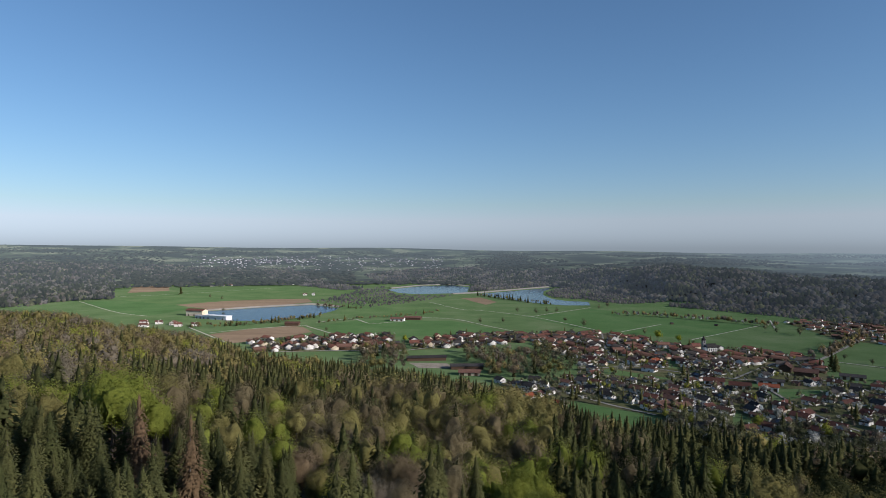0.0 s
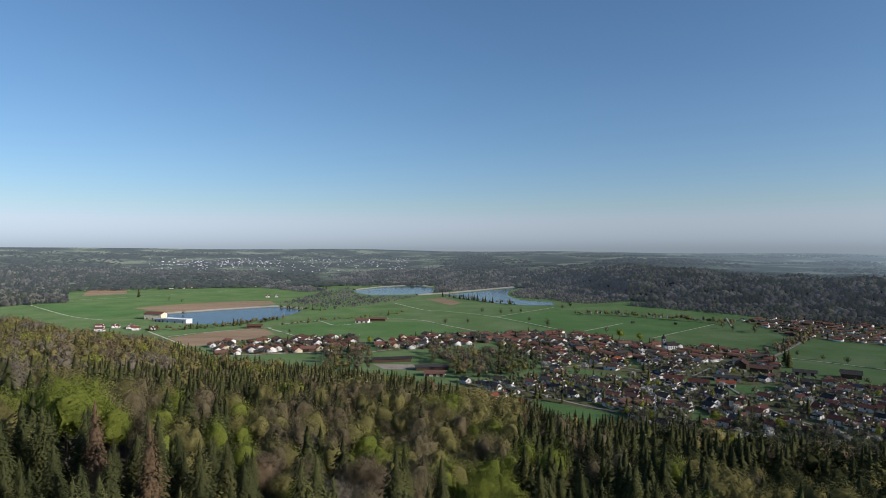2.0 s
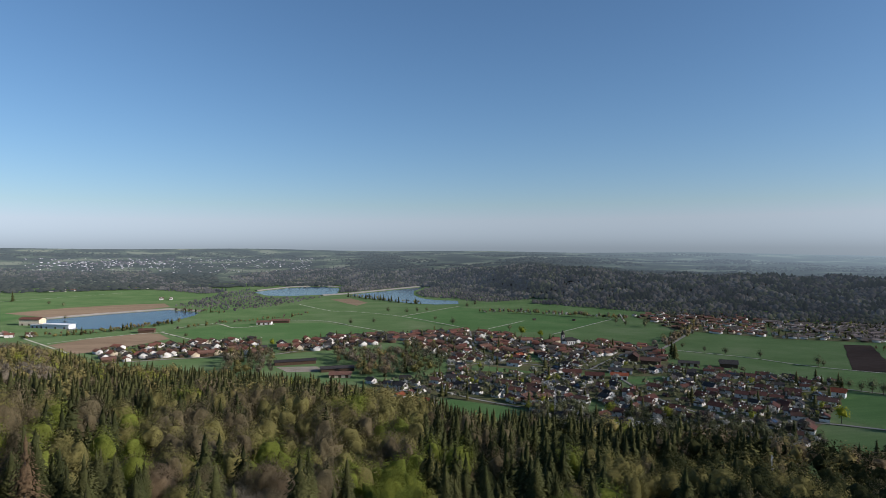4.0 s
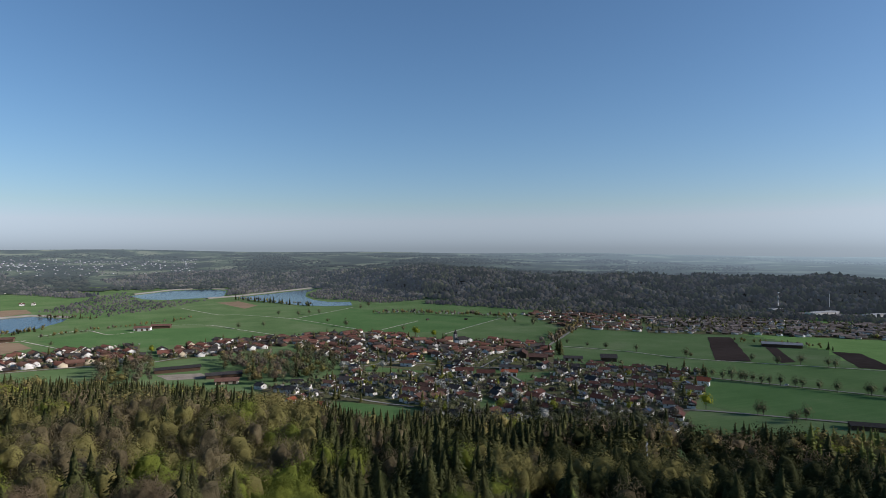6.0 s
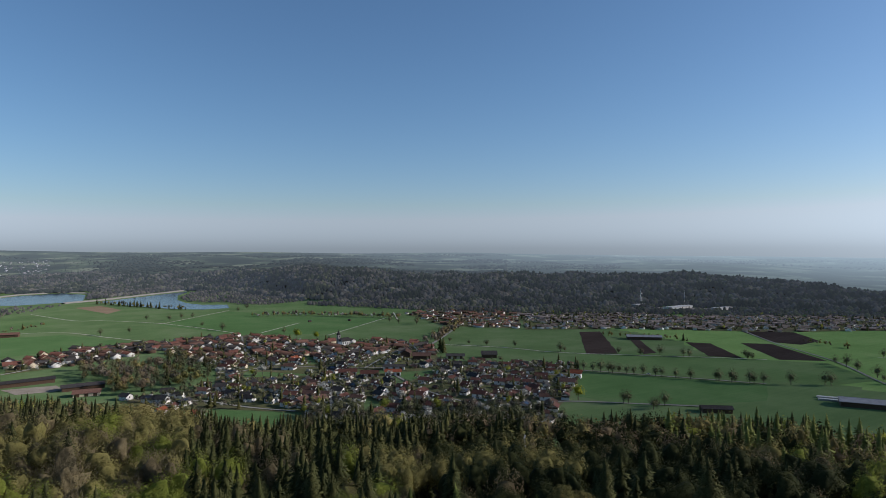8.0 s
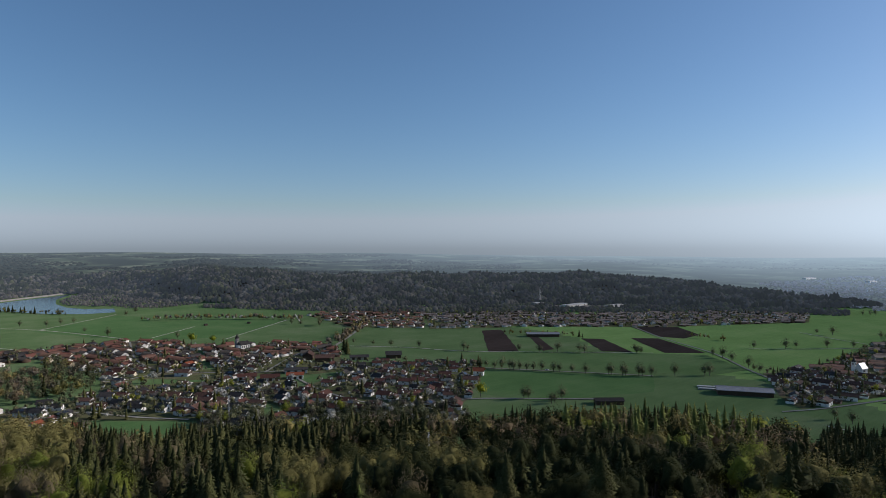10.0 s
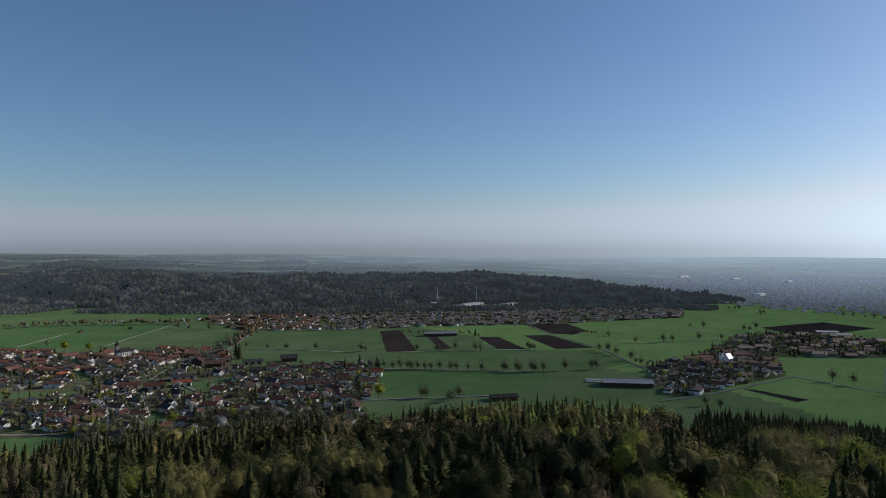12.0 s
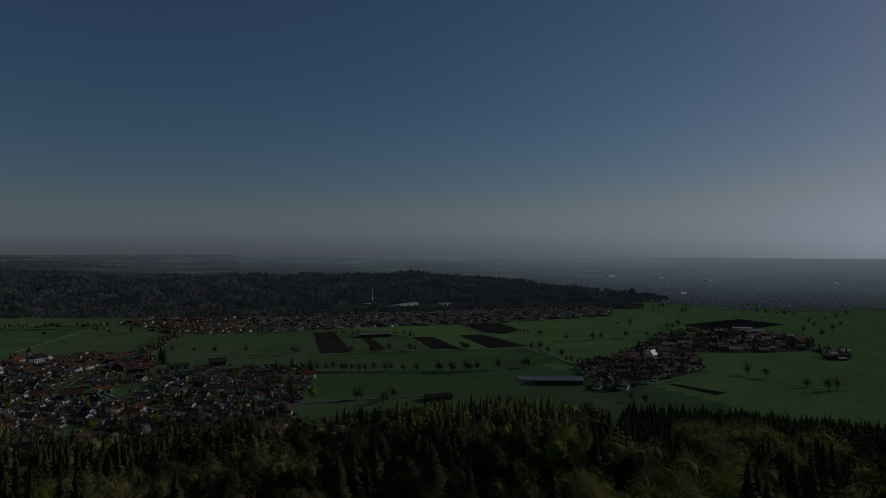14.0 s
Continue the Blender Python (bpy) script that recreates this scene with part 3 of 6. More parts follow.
def flat_patch(name, poly, mat, z, label, category):
    """A field or yard lying on the valley floor, its edge slightly ragged; each a little above the one before."""
    laid.append(name)
    z = 0.05 + 0.006 * len(laid)
    rng = random.Random(len(name) + int(poly[0][0]))
    pts = []
    for (x1, y1), (x2, y2) in zip(poly, poly[1:] + poly[:1]):
        n = max(2, int(math.hypot(x2 - x1, y2 - y1) / 25))
        pts += [(x1 + (x2 - x1) * k / n + rng.uniform(-1, 1), y1 + (y2 - y1) * k / n + rng.uniform(-1, 1)) for k in range(n)]
    bm = bmesh.new()
    f = bm.faces.new([bm.verts.new((x, y, z)) for x, y in pts])
    if f.normal.z < 0:
        f.normal_update()
        bmesh.ops.reverse_faces(bm, faces=[f]) if f.normal.z < 0 else None
    bmesh.ops.triangulate(bm, faces=bm.faces[:])
    me = bpy.data.meshes.new(name)
    bm.to_mesh(me)
    bm.free()
    me.materials.append(mat)
    return tagged(new(name, me), label, category, kind="structure")


def strip(name, line, width, mat, z, label, category):
    """A road or path along a line, softly bent, laid on the ground."""
    P = [Vector((x, y, 0)) for x, y in line]
    pts = []
    for i in range(len(P) - 1):
        p0, p1, p2, p3 = P[max(i - 1, 0)], P[i], P[i + 1], P[min(i + 2, len(P) - 1)]
        n = max(2, int((p2 - p1).length / 15))
        for k in range(n + (i == len(P) - 2)):
            t = k / n
            pts.append(0.5 * ((2 * p1) + (p2 - p0) * t + (2 * p0 - 5 * p1 + 4 * p2 - p3) * t * t + (3 * p1 - p0 - 3 * p2 + p3) * t ** 3))
    V, F = [], []
    laid.append(name)
    z += 0.003 * len(laid)
    rng = random.Random(len(pts))
    for i, p in enumerate(pts):
        d = (pts[min(i + 1, len(pts) - 1)] - pts[max(i - 1, 0)]).normalized()
        s = Vector((-d.y, d.x, 0)) * width / 2
        zz = float(ground_z(p.x, p.y)) + z
        for q in (p + s * rng.uniform(0.9, 1.1), p - s * rng.uniform(0.9, 1.1)):
            V.append((q.x, q.y, zz))
        if i:
            F.append((2 * i - 2, 2 * i - 1, 2 * i + 1, 2 * i))
    return tagged(new(name, mesh_from(name, V, F, [mat])), label, category, kind="structure")


for poly, mat, label in (
        (MEADOW_A, GRASS_RICH, "deep green meadow beside a wood"), (MEADOW_B, GRASS_RICH, "deep green wheat meadow behind the village"),
        (MEADOW_C, GRASS_RICH, "deep green mown meadow behind the church"), (MEADOW_D, GRASS_MID, "mid green meadow below the wooded ridge"),
        (MEADOW_E, GRASS_MID, "mid green pasture with a lone spruce"), (MEADOW_F, GRASS_MID, "mid green riverside meadow"),
        (MEADOW_G, GRASS_RICH, "deep green meadow beside the tree-lined road"), (MEADOW_H, GRASS_MID, "mid green meadow behind the tree-lined road"),
        (MEADOW_I, GRASS_BACKLIT, "deep green meadow beside the diagonal road"), (MEADOW_J, GRASS_BACKLIT, "deep green meadow beside the hamlet"),
        (MEADOW_K, GRASS_BACKLIT, "mid green meadow with scattered fruit trees"), (MEADOW_L, GRASS_RICH, "bright green lawn field among village houses"),
        (MEADOW_M, GRASS_MID, "green paddock among village houses"), (MEADOW_N, GRASS_RICH, "green garden meadow among village houses")):
    flat_patch("field_meadow", poly, mat, 0.2, label, "field")
for poly, mat, label in (
        (FIELD_PLOUGHED_A, PLOUGH_LIGHT, "dry pale brown ploughed field near the lake"), (FIELD_PLOUGHED_B, PLOUGH_LIGHT, "dry pale brown ploughed field behind the lake"),
        (FIELD_PLOUGHED_C, PLOUGH_LIGHT, "dry brown ploughed field beside a wood"), (FIELD_PLOUGHED_D, PLOUGH_LIGHT, "dry brown field corner near the river"),
        (FIELD_PLOUGHED_E, PLOUGH_DARK, "dark brown ploughed field between meadows"), (FIELD_PLOUGHED_F, PLOUGH_DARK, "narrow dark brown ploughed strip beside a barn"),
        (FIELD_PLOUGHED_G, PLOUGH_DARK, "dark brown ploughed field between meadows"), (FIELD_PLOUGHED_H, PLOUGH_DARK, "dark ploughed field beside the diagonal road"),
        (FIELD_PLOUGHED_I, PLOUGH_DARK, "dark ploughed field below the second village"), (FIELD_PLOUGHED_J, PLOUGH_DARK, "dark ploughed field behind the farm"),
        (FIELD_PLOUGHED_K, PLOUGH_DARK, "thin dark ploughed strip beside the hamlet road")):
    flat_patch("field_ploughed", poly, mat, 0.4, label, "field")
flat_patch("field_foil", FIELD_FOIL, FOIL, 0.6, "pale crop foil spread on a field", "field")
for poly in (VILLAGE_WEST, VILLAGE_NORTH, VILLAGE_MID, VILLAGE_SOUTH, VILLAGE_EAST, VILLAGE_NEAR, VILLAGE_CORE, VILLAGE_GAP, HAMLET_A, HAMLET_B, SECOND_VILLAGE_A, SECOND_VILLAGE_B, SECOND_VILLAGE_C):
    flat_patch("garden_ground", poly, GARDEN, 0.15, "mixed garden ground of lawns, beds and yards between houses", "gardens")
flat_patch("gravel_yard", [(-45, 812), (5, 808), (12, 775), (-30, 778)], YARD, 0.25, "pale gravel yard between long sheds", "yard")
flat_patch("gravel_yard", [(1268, 1060), (1330, 1060), (1430, 930), (1395, 890), (1290, 970)], YARD, 0.25, "pale gravel factory yard below the ridge", "yard")
for poly, label in ((LAKE, "smooth blue reservoir lake with straight banks"), (RIVER_FAR, "calm pale river arm between bare woods"), (RIVER, "calm bending river beside a dam")):
    flat_patch("water", poly, WATER if poly is LAKE else CALM_WATER, 0.5, label, "water")
def embankment(line, foot_w, top_w, h, label):
    """A raised dam: two stone slopes and a flat crown along a line."""
    V, F = [], []
    n = len(line)
    for i, (x, y) in enumerate(line):
        (x1, y1), (x2, y2) = line[max(i - 1, 0)], line[min(i + 1, n - 1)]
        d = Vector((x2 - x1, y2 - y1)).normalized()
        for off, z in ((-foot_w, -0.5), (-top_w, h), (top_w, h), (foot_w, -0.5)):
            V.append((x - d.y * off, y + d.x * off, z))
    for i in range(n - 1):
        for k in range(3):
            F.append((4 * i + k, 4 * i + k + 1, 4 * i + k + 5, 4 * i + k + 4))
    tagged(new("embankment", mesh_from("embankment", V, F, [BANK])), label, "embankment", kind="structure")


embankment(BANK_LAKE, 8, 2.0, 3.0, "pale stone embankment along the lake")
embankment(BANK_RIVER, 9, 2.5, 3.0, "pale stone bank along the river arm")
embankment(BANK_DAM, 10, 2.5, 3.4, "pale dam road along the river")
# tracks and roads
for line in (PATH_A, PATH_B, PATH_C, PATH_D, PATH_E, PATH_F, PATH_G, PATH_H, PATH_I, PATH_J, PATH_K, PATH_L, PATH_M, PATH_N, PATH_O, TRACK_A, TRACK_B):
    strip("path", line, 2.7, GRAVEL, 0.4, "pale gravel farm track between fields", "path")
for line, w in ((ROAD_VILLAGE_WEST, 4.0), (ROAD_AVENUE, 5.0), (ROAD_TREES, 3.4), (ROAD_WOOD, 4.0), (ROAD_DIAGONAL, 3.4), (ROAD_HAMLET, 3.2),
                (STREET_A, 3.5), (STREET_B, 3.5), (STREET_C, 3.0), (STREET_D, 3.2), (STREET_E, 3.0), (STREET_F, 3.0)):
    strip("road", line, w, ASPHALT, 0.42, "light grey asphalt road through village and meadows", "road")

# ---------------------------------------------------------------- trees: shapes
def unit(v):
    return v / (np.linalg.norm(v, axis=-1, keepdims=True) + 1e-9)


def face_out(V, F, N):
    """Turns triangles so that they face the way their soft normals point."""
    g = np.cross(V[F[:, 1]] - V[F[:, 0]], V[F[:, 2]] - V[F[:, 0]])
    back = (g * N[F].mean(1)).sum(1) < 0
    F = F.copy()
    F[back] = F[back][:, ::-1]
    return F


def spruce_shape(h, r, n, seed, low=0.13):
    """Needle crown: drooping boughs at all heights round the stem, made of small folded sprays; shorter towards the tip."""
    rng = np.random.default_rng(seed)
    u = (np.arange(n) + rng.uniform(0, 1, n)) / n
    u = 1 - (1 - u) ** 0.62
    a = np.arange(n) * 2.399 + rng.uniform(-0.5, 0.5, n)
    # boughs of one side are longer or shorter than the rest
    uneven = 1 + 0.16 * np.sin(a * 2 + rng.uniform(0, 6)) + 0.14 * np.sin(u * 23 + a + rng.uniform(0, 6))
    q = (1.12 * r * (1 - u) ** 0.74 + 0.16) * rng.uniform(0.6, 1.15, n) * uneven
    k = np.clip(10 / math.sqrt(n), 0.22, 1.0)           # many sprays: short ones, set along the bough
    along = q * (1 - k) * rng.uniform(0.5, 1.0, n) + 0.1 * q * k
    q2 = q * k
    z = h * (low + (1 - low) * u) - along * 0.4
    c, s = np.cos(a), np.sin(a)
    w = (0.30 + 0.5 / math.sqrt(n) * 2) * q2 * rng.uniform(0.7, 1.2, n) + 0.08
    drop = q2 * rng.uniform(0.25, 0.75, n)
    out = np.stack([c, s, np.zeros(n)], 1)
    side = np.stack([-s, c, np.zeros(n)], 1)
    twist = rng.uniform(-0.5, 0.5, n)[:, None]
    way = unit(out + side * twist)
    side = unit(side - out * twist)
    up = np.array([0, 0, 1.0])
    base = up * z[:, None] + out * along[:, None]
    tip = base + way * q2[:, None] - up * drop[:, None]
    mid = base + way * (0.5 * q2)[:, None] - up * (0.35 * drop)[:, None]
    left = mid + side * w[:, None] - up * (0.30 * q2)[:, None]
    right = mid - side * w[:, None] - up * (0.30 * q2)[:, None]
    V = np.stack([base, left, tip, right], 1).reshape(-1, 3)
    lift = rng.uniform(0.0, 0.4, n)[:, None] * up
    jog = rng.normal(size=(n, 3)) * 0.22
    N = unit(np.stack([out + lift + 0.3 * up + jog, out + 0.6 * side + lift + jog, out + lift - 0.1 * up + jog, out - 0.6 * side + lift + jog], 1).reshape(-1, 3))
    k = np.arange(n)[:, None] * 4
    F = np.concatenate([k + np.array([0, 1, 2]), k + np.array([0, 2, 3])])
    # dense inner boughs: a ragged cone
    rows, sides = (14, 12) if n > 1000 else (8, 8) if n > 200 else (5, 6)
    f = np.linspace(0, 1, rows)[:, None]
    b = np.arange(sides)[None, :] * 6.283 / sides + rng.uniform(0, 6, (rows, 1))
    q = (0.60 * r * (1 - f) ** 0.74 + 0.03) * rng.uniform(0.7, 1.15, (rows, sides))
    z = h * (low + (0.97 - low) * f) + 0 * b
    cone = np.stack([q * np.cos(b), q * np.sin(b), z - 0.3 * q], -1).reshape(-1, 3)
    lean = unit(np.stack([np.cos(b), np.sin(b), 0.35 + 0 * b], -1).reshape(-1, 3))
    i, j = (g.ravel() for g in np.meshgrid(np.arange(rows - 1), np.arange(sides), indexing="ij"))
    a0, a1 = i * sides + j, i * sides + (j + 1) % sides
    G = np.concatenate([np.stack([a0, a1, a1 + sides], 1), np.stack([a0, a1 + sides, a0 + sides], 1)]) + len(V)
    V, F, N = np.concatenate([V, cone]), np.concatenate([F, G]), np.concatenate([N, lean])
    return V, face_out(V, F, N), N


ICO = bmesh.new()
bmesh.ops.create_icosphere(ICO, subdivisions=1, radius=1)
ICO.verts.index_update()
ICO_V, ICO_F = np.array([v.co[:] for v in ICO.verts]), np.array([[v.index for v in f.verts] for f in ICO.faces])
ICO.free()


def dome(level):
    """A ball of triangles without its underside."""
    bm = bmesh.new()
    bmesh.ops.create_icosphere(bm, subdivisions=level, radius=1)
    bm.verts.index_update()
    V, F = np.array([v.co[:] for v in bm.verts]), np.array([[v.index for v in f.verts] for f in bm.faces])
    bm.free()
    return V, F[V[F].mean(1)[:, 2] > -0.6]


DOMES = [dome(1), dome(2), dome(3)]


def lobed(h, r, lobes, low, rng):
    """Middle and size of the rounded lobes that make up a crown."""
    mid, half = h * (low + 1) / 2, h * (1 - low) / 2
    v = unit(rng.normal(size=(lobes, 3)))
    v[:, 2] = np.abs(v[:, 2]) * 1.15 - 0.35
    k = rng.uniform(0.46, 0.84, lobes)[:, None]
    C = v * k * np.array([r, r, half]) + np.array([0, 0, mid])
    return C, rng.uniform(0.20, 0.46, lobes) * r, mid, half


def leaf_shape(h, r, lobes, n, size, seed, low=0.30, core=0.66, slim=0.0):
    """Leafy crown: a lumpy mass of rounded lobes, covered with small sprays that break its outline. slim: twigs rather than leaves."""
    rng = np.random.default_rng(seed)
    C, R, mid, half = lobed(h, r, lobes, low, rng)
    tall = min(1.5, half / r)
    squash = np.array([1, 1, 1 / tall])
    centre = np.array([0, 0, mid - half * 0.1])
    Q = (C - centre) * squash
    base_v, base_f = DOMES[2] if n > 1200 else DOMES[1] if n > 250 else DOMES[0]

    def envelope(u):
        """How far the lobes reach along directions u, and which lobe reaches farthest."""
        along = u @ Q.T
        disc = R ** 2 - (Q ** 2).sum(1) + along ** 2
        reach = np.where(disc > 0, along + np.sqrt(np.maximum(disc, 0)), 0.0)
        best = reach.argmax(1)
        return np.maximum(reach[np.arange(len(u)), best], 0.5 * r), best

    def soft_normal(u, P, best):
        return unit(0.9 * u + 0.7 * unit((P - C[best]) * squash) + np.array([0, 0, 0.12]))

    d0, best = envelope(base_v)
    V0 = base_v * (d0 * rng.uniform(0.62, 0.98, len(base_v)) * min(1.0, core * 1.32))[:, None] / squash + centre
    N0 = soft_normal(base_v, V0, best)
    u = rng.normal(size=(n, 3))
    u[:, 2] = u[:, 2] + 0.3
    u = unit(u)
    dist, best = envelope(u)
    P = u * (dist * (0.70 + 0.40 * rng.uniform(0, 1, n) ** 0.75))[:, None] / squash + centre
    soft = unit(soft_normal(u, P, best) + 0.16 * rng.normal(size=(n, 3)))
    nor = unit(soft + rng.normal(size=(n, 3)) * 0.3)
    t = u + np.array([0, 0, 0.8]) + 0.4 * rng.normal(size=(n, 3)) if slim else rng.normal(size=(n, 3))
    t = unit(t - nor * (t * nor).sum(1, keepdims=True))
    b2 = unit(np.cross(nor, t))
    s = size * rng.uniform(0.55, 1.35, (n, 1))
    across = slim if slim else 0.55
    V = np.stack([P - t * s * 0.5 - b2 * s * across * 0.6, P - t * s * 0.4 + b2 * s * across * 0.7, P + t * s * 0.65], 1).reshape(-1, 3)
    V, F, N = np.concatenate([V0, V]), np.concatenate([base_f, np.arange(3 * n).reshape(-1, 3) + len(V0)]), np.concatenate([N0, np.repeat(soft, 3, 0)])
    return V, face_out(V, F, N), N


def twig_shape(h, r, n, size, seed, low=0.28, core=0.42, slim=0.3):
    """Bare or budding crown: thin twigs fanning up and out over loose lobes."""
    return leaf_shape(h, r, 14, n, size, seed, low, core, slim)


def crown_ball(r, h, seed):
    """A lumpy crown for woods far off: two lobes."""
    rng = np.random.default_rng(seed)
    V = ICO_V * rng.uniform(0.75, 1.2, (len(ICO_V), 1)) * np.array([r, r, h * 0.4]) + np.array([0, 0, h * 0.6])
    return V, ICO_F[ICO_V[ICO_F].mean(1)[:, 2] > -0.5], unit(ICO_V * 0.5 + np.array([0, 0, 0.6]))


def trunk_shape(h, r, seed, limbs=5, spread=3.0):
    """A tapered, slightly crooked stem with limbs."""
    rng = random.Random(seed)
    V, F = [], []

    def stem(p, q, r1, r2, sides=5):
        p, q = Vector(p), Vector(q)
        d = (q - p).normalized()
        s = d.cross(Vector((0.3, 0.9, 0.2))).normalized()
        t = d.cross(s)
        o = len(V)
        for c, rr in ((p, r1), (q, r2)):
            for k in range(sides):
                a = 6.283 * k / sides
                V.append(tuple(c + s * math.cos(a) * rr + t * math.sin(a) * rr))
        for k in range(sides):
            a, b2 = o + k, o + (k + 1) % sides
            F.extend([(a, b2, b2 + sides), (a, b2 + sides, a + sides)])

    m = (rng.uniform(-0.03, 0.03) * h, rng.uniform(-0.03, 0.03) * h, 0.5 * h)
    stem((0, 0, -1.5), m, r, r * 0.6)
    stem(m, (m[0] * 0.5, m[1] * 0.5, 0.93 * h), r * 0.6, r * 0.12)
    for k in range(limbs):
        a, z = 6.283 * k / max(limbs, 1) + rng.uniform(-0.4, 0.4), h * rng.uniform(0.35, 0.65)
        f = z / h
        stem((m[0] * min(1, 2 * f), m[1] * min(1, 2 * f), z), (spread * math.cos(a), spread * math.sin(a), z + h * rng.uniform(0.12, 0.28)), r * 0.38, r * 0.08, 4)
    V, F = np.array(V), np.array(F)
    N = np.zeros(V.shape)
    for c in range(3):
        g = np.cross(V[F[:, 1]] - V[F[:, 0]], V[F[:, 2]] - V[F[:, 0]])
        np.add.at(N, F[:, c], g)
    return V, F, unit(N)


def tree_thing(name, trunk, crown, crown_mat, label, trunk_mat, category="tree", group=""):
    """An Empty at the foot, with trunk and crown."""
    t = tagged(new(name), label, category, group)
    for part_name, (V, F, N), mat in (("trunk", trunk, trunk_mat), ("crown", crown, crown_mat)):
        o = new(part_name, mesh_from(part_name, V, F, [mat], normals=N))
        o.parent = t
    return t


def scatter(poly, spacing, seed, keep=None):
    """Uneven points in a polygon, about so many metres apart."""
    P = np.array(poly, float)
    rng = np.random.default_rng(seed)
    x0, y0 = P.min(0)
    x1, y1 = P.max(0)
    gx, gy = np.meshgrid(np.arange(x0, x1, spacing), np.arange(y0, y1, spacing))
    gx = gx + (np.arange(gx.shape[0])[:, None] % 2) * spacing / 2
    gx = (gx + rng.uniform(-0.42, 0.42, gx.shape) * spacing).ravel()
    gy = (gy + rng.uniform(-0.42, 0.42, gy.shape) * spacing).ravel()
    ok = in_poly(gx, gy, poly)
    return gx[ok], gy[ok]


def join_trees(name, shapes, mats, x, y, kind_of, scale, seed, label, category="woods", sink=0.5, kind="stuff", turned=None):
    """Many trees as one mesh; shapes: (corners, triangles, normals, material number)."""
    rng = np.random.default_rng(seed)
    turn_by = rng.uniform(0, 6.283, len(x)) if turned is None else turned
    wide = rng.uniform(0.85, 1.2, len(x))
    z = ground_z(x, y) - sink
    Vs, Fs, Ms, Ns, o = [], [], [], [], 0
    for k, (V, F, N, m) in enumerate(shapes):
        idx = np.nonzero(kind_of == k)[0]
        if not len(idx):
            continue
        c, s = np.cos(turn_by[idx])[:, None], np.sin(turn_by[idx])[:, None]
        sc = scale[idx][:, None]
        w = sc * wide[idx][:, None]
        X = (V[None, :, 0] * c - V[None, :, 1] * s) * w + x[idx][:, None]
        Y = (V[None, :, 0] * s + V[None, :, 1] * c) * w + y[idx][:, None]
        Z = V[None, :, 2] * sc + z[idx][:, None]
        Vs.append(np.stack([X, Y, Z], -1).reshape(-1, 3))
        Fs.append((F[None] + (np.arange(len(idx)) * len(V))[:, None, None]).reshape(-1, 3) + o)
        Ms.append(np.full(len(idx) * len(F), m))
        if N is not None:
            Ns.append(np.stack([N[None, :, 0] * c - N[None, :, 1] * s, N[None, :, 0] * s + N[None, :, 1] * c, np.repeat(N[None, :, 2], len(idx), 0)], -1).reshape(-1, 3))
        o += len(idx) * len(V)
    ob = new(name, mesh_from(name, np.concatenate(Vs), np.concatenate(Fs), mats, np.concatenate(Ms), normals=np.concatenate(Ns) if Ns else None))
    return tagged(ob, label, category, kind=kind)


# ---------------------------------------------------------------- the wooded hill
WOOD_MATS = [NEEDLE, LEAF_FRESH, LEAF_OLIVE, TWIG_BROWN, TWIG_GREY, LEAF_SHADE_TONED, LARCH, BARK]


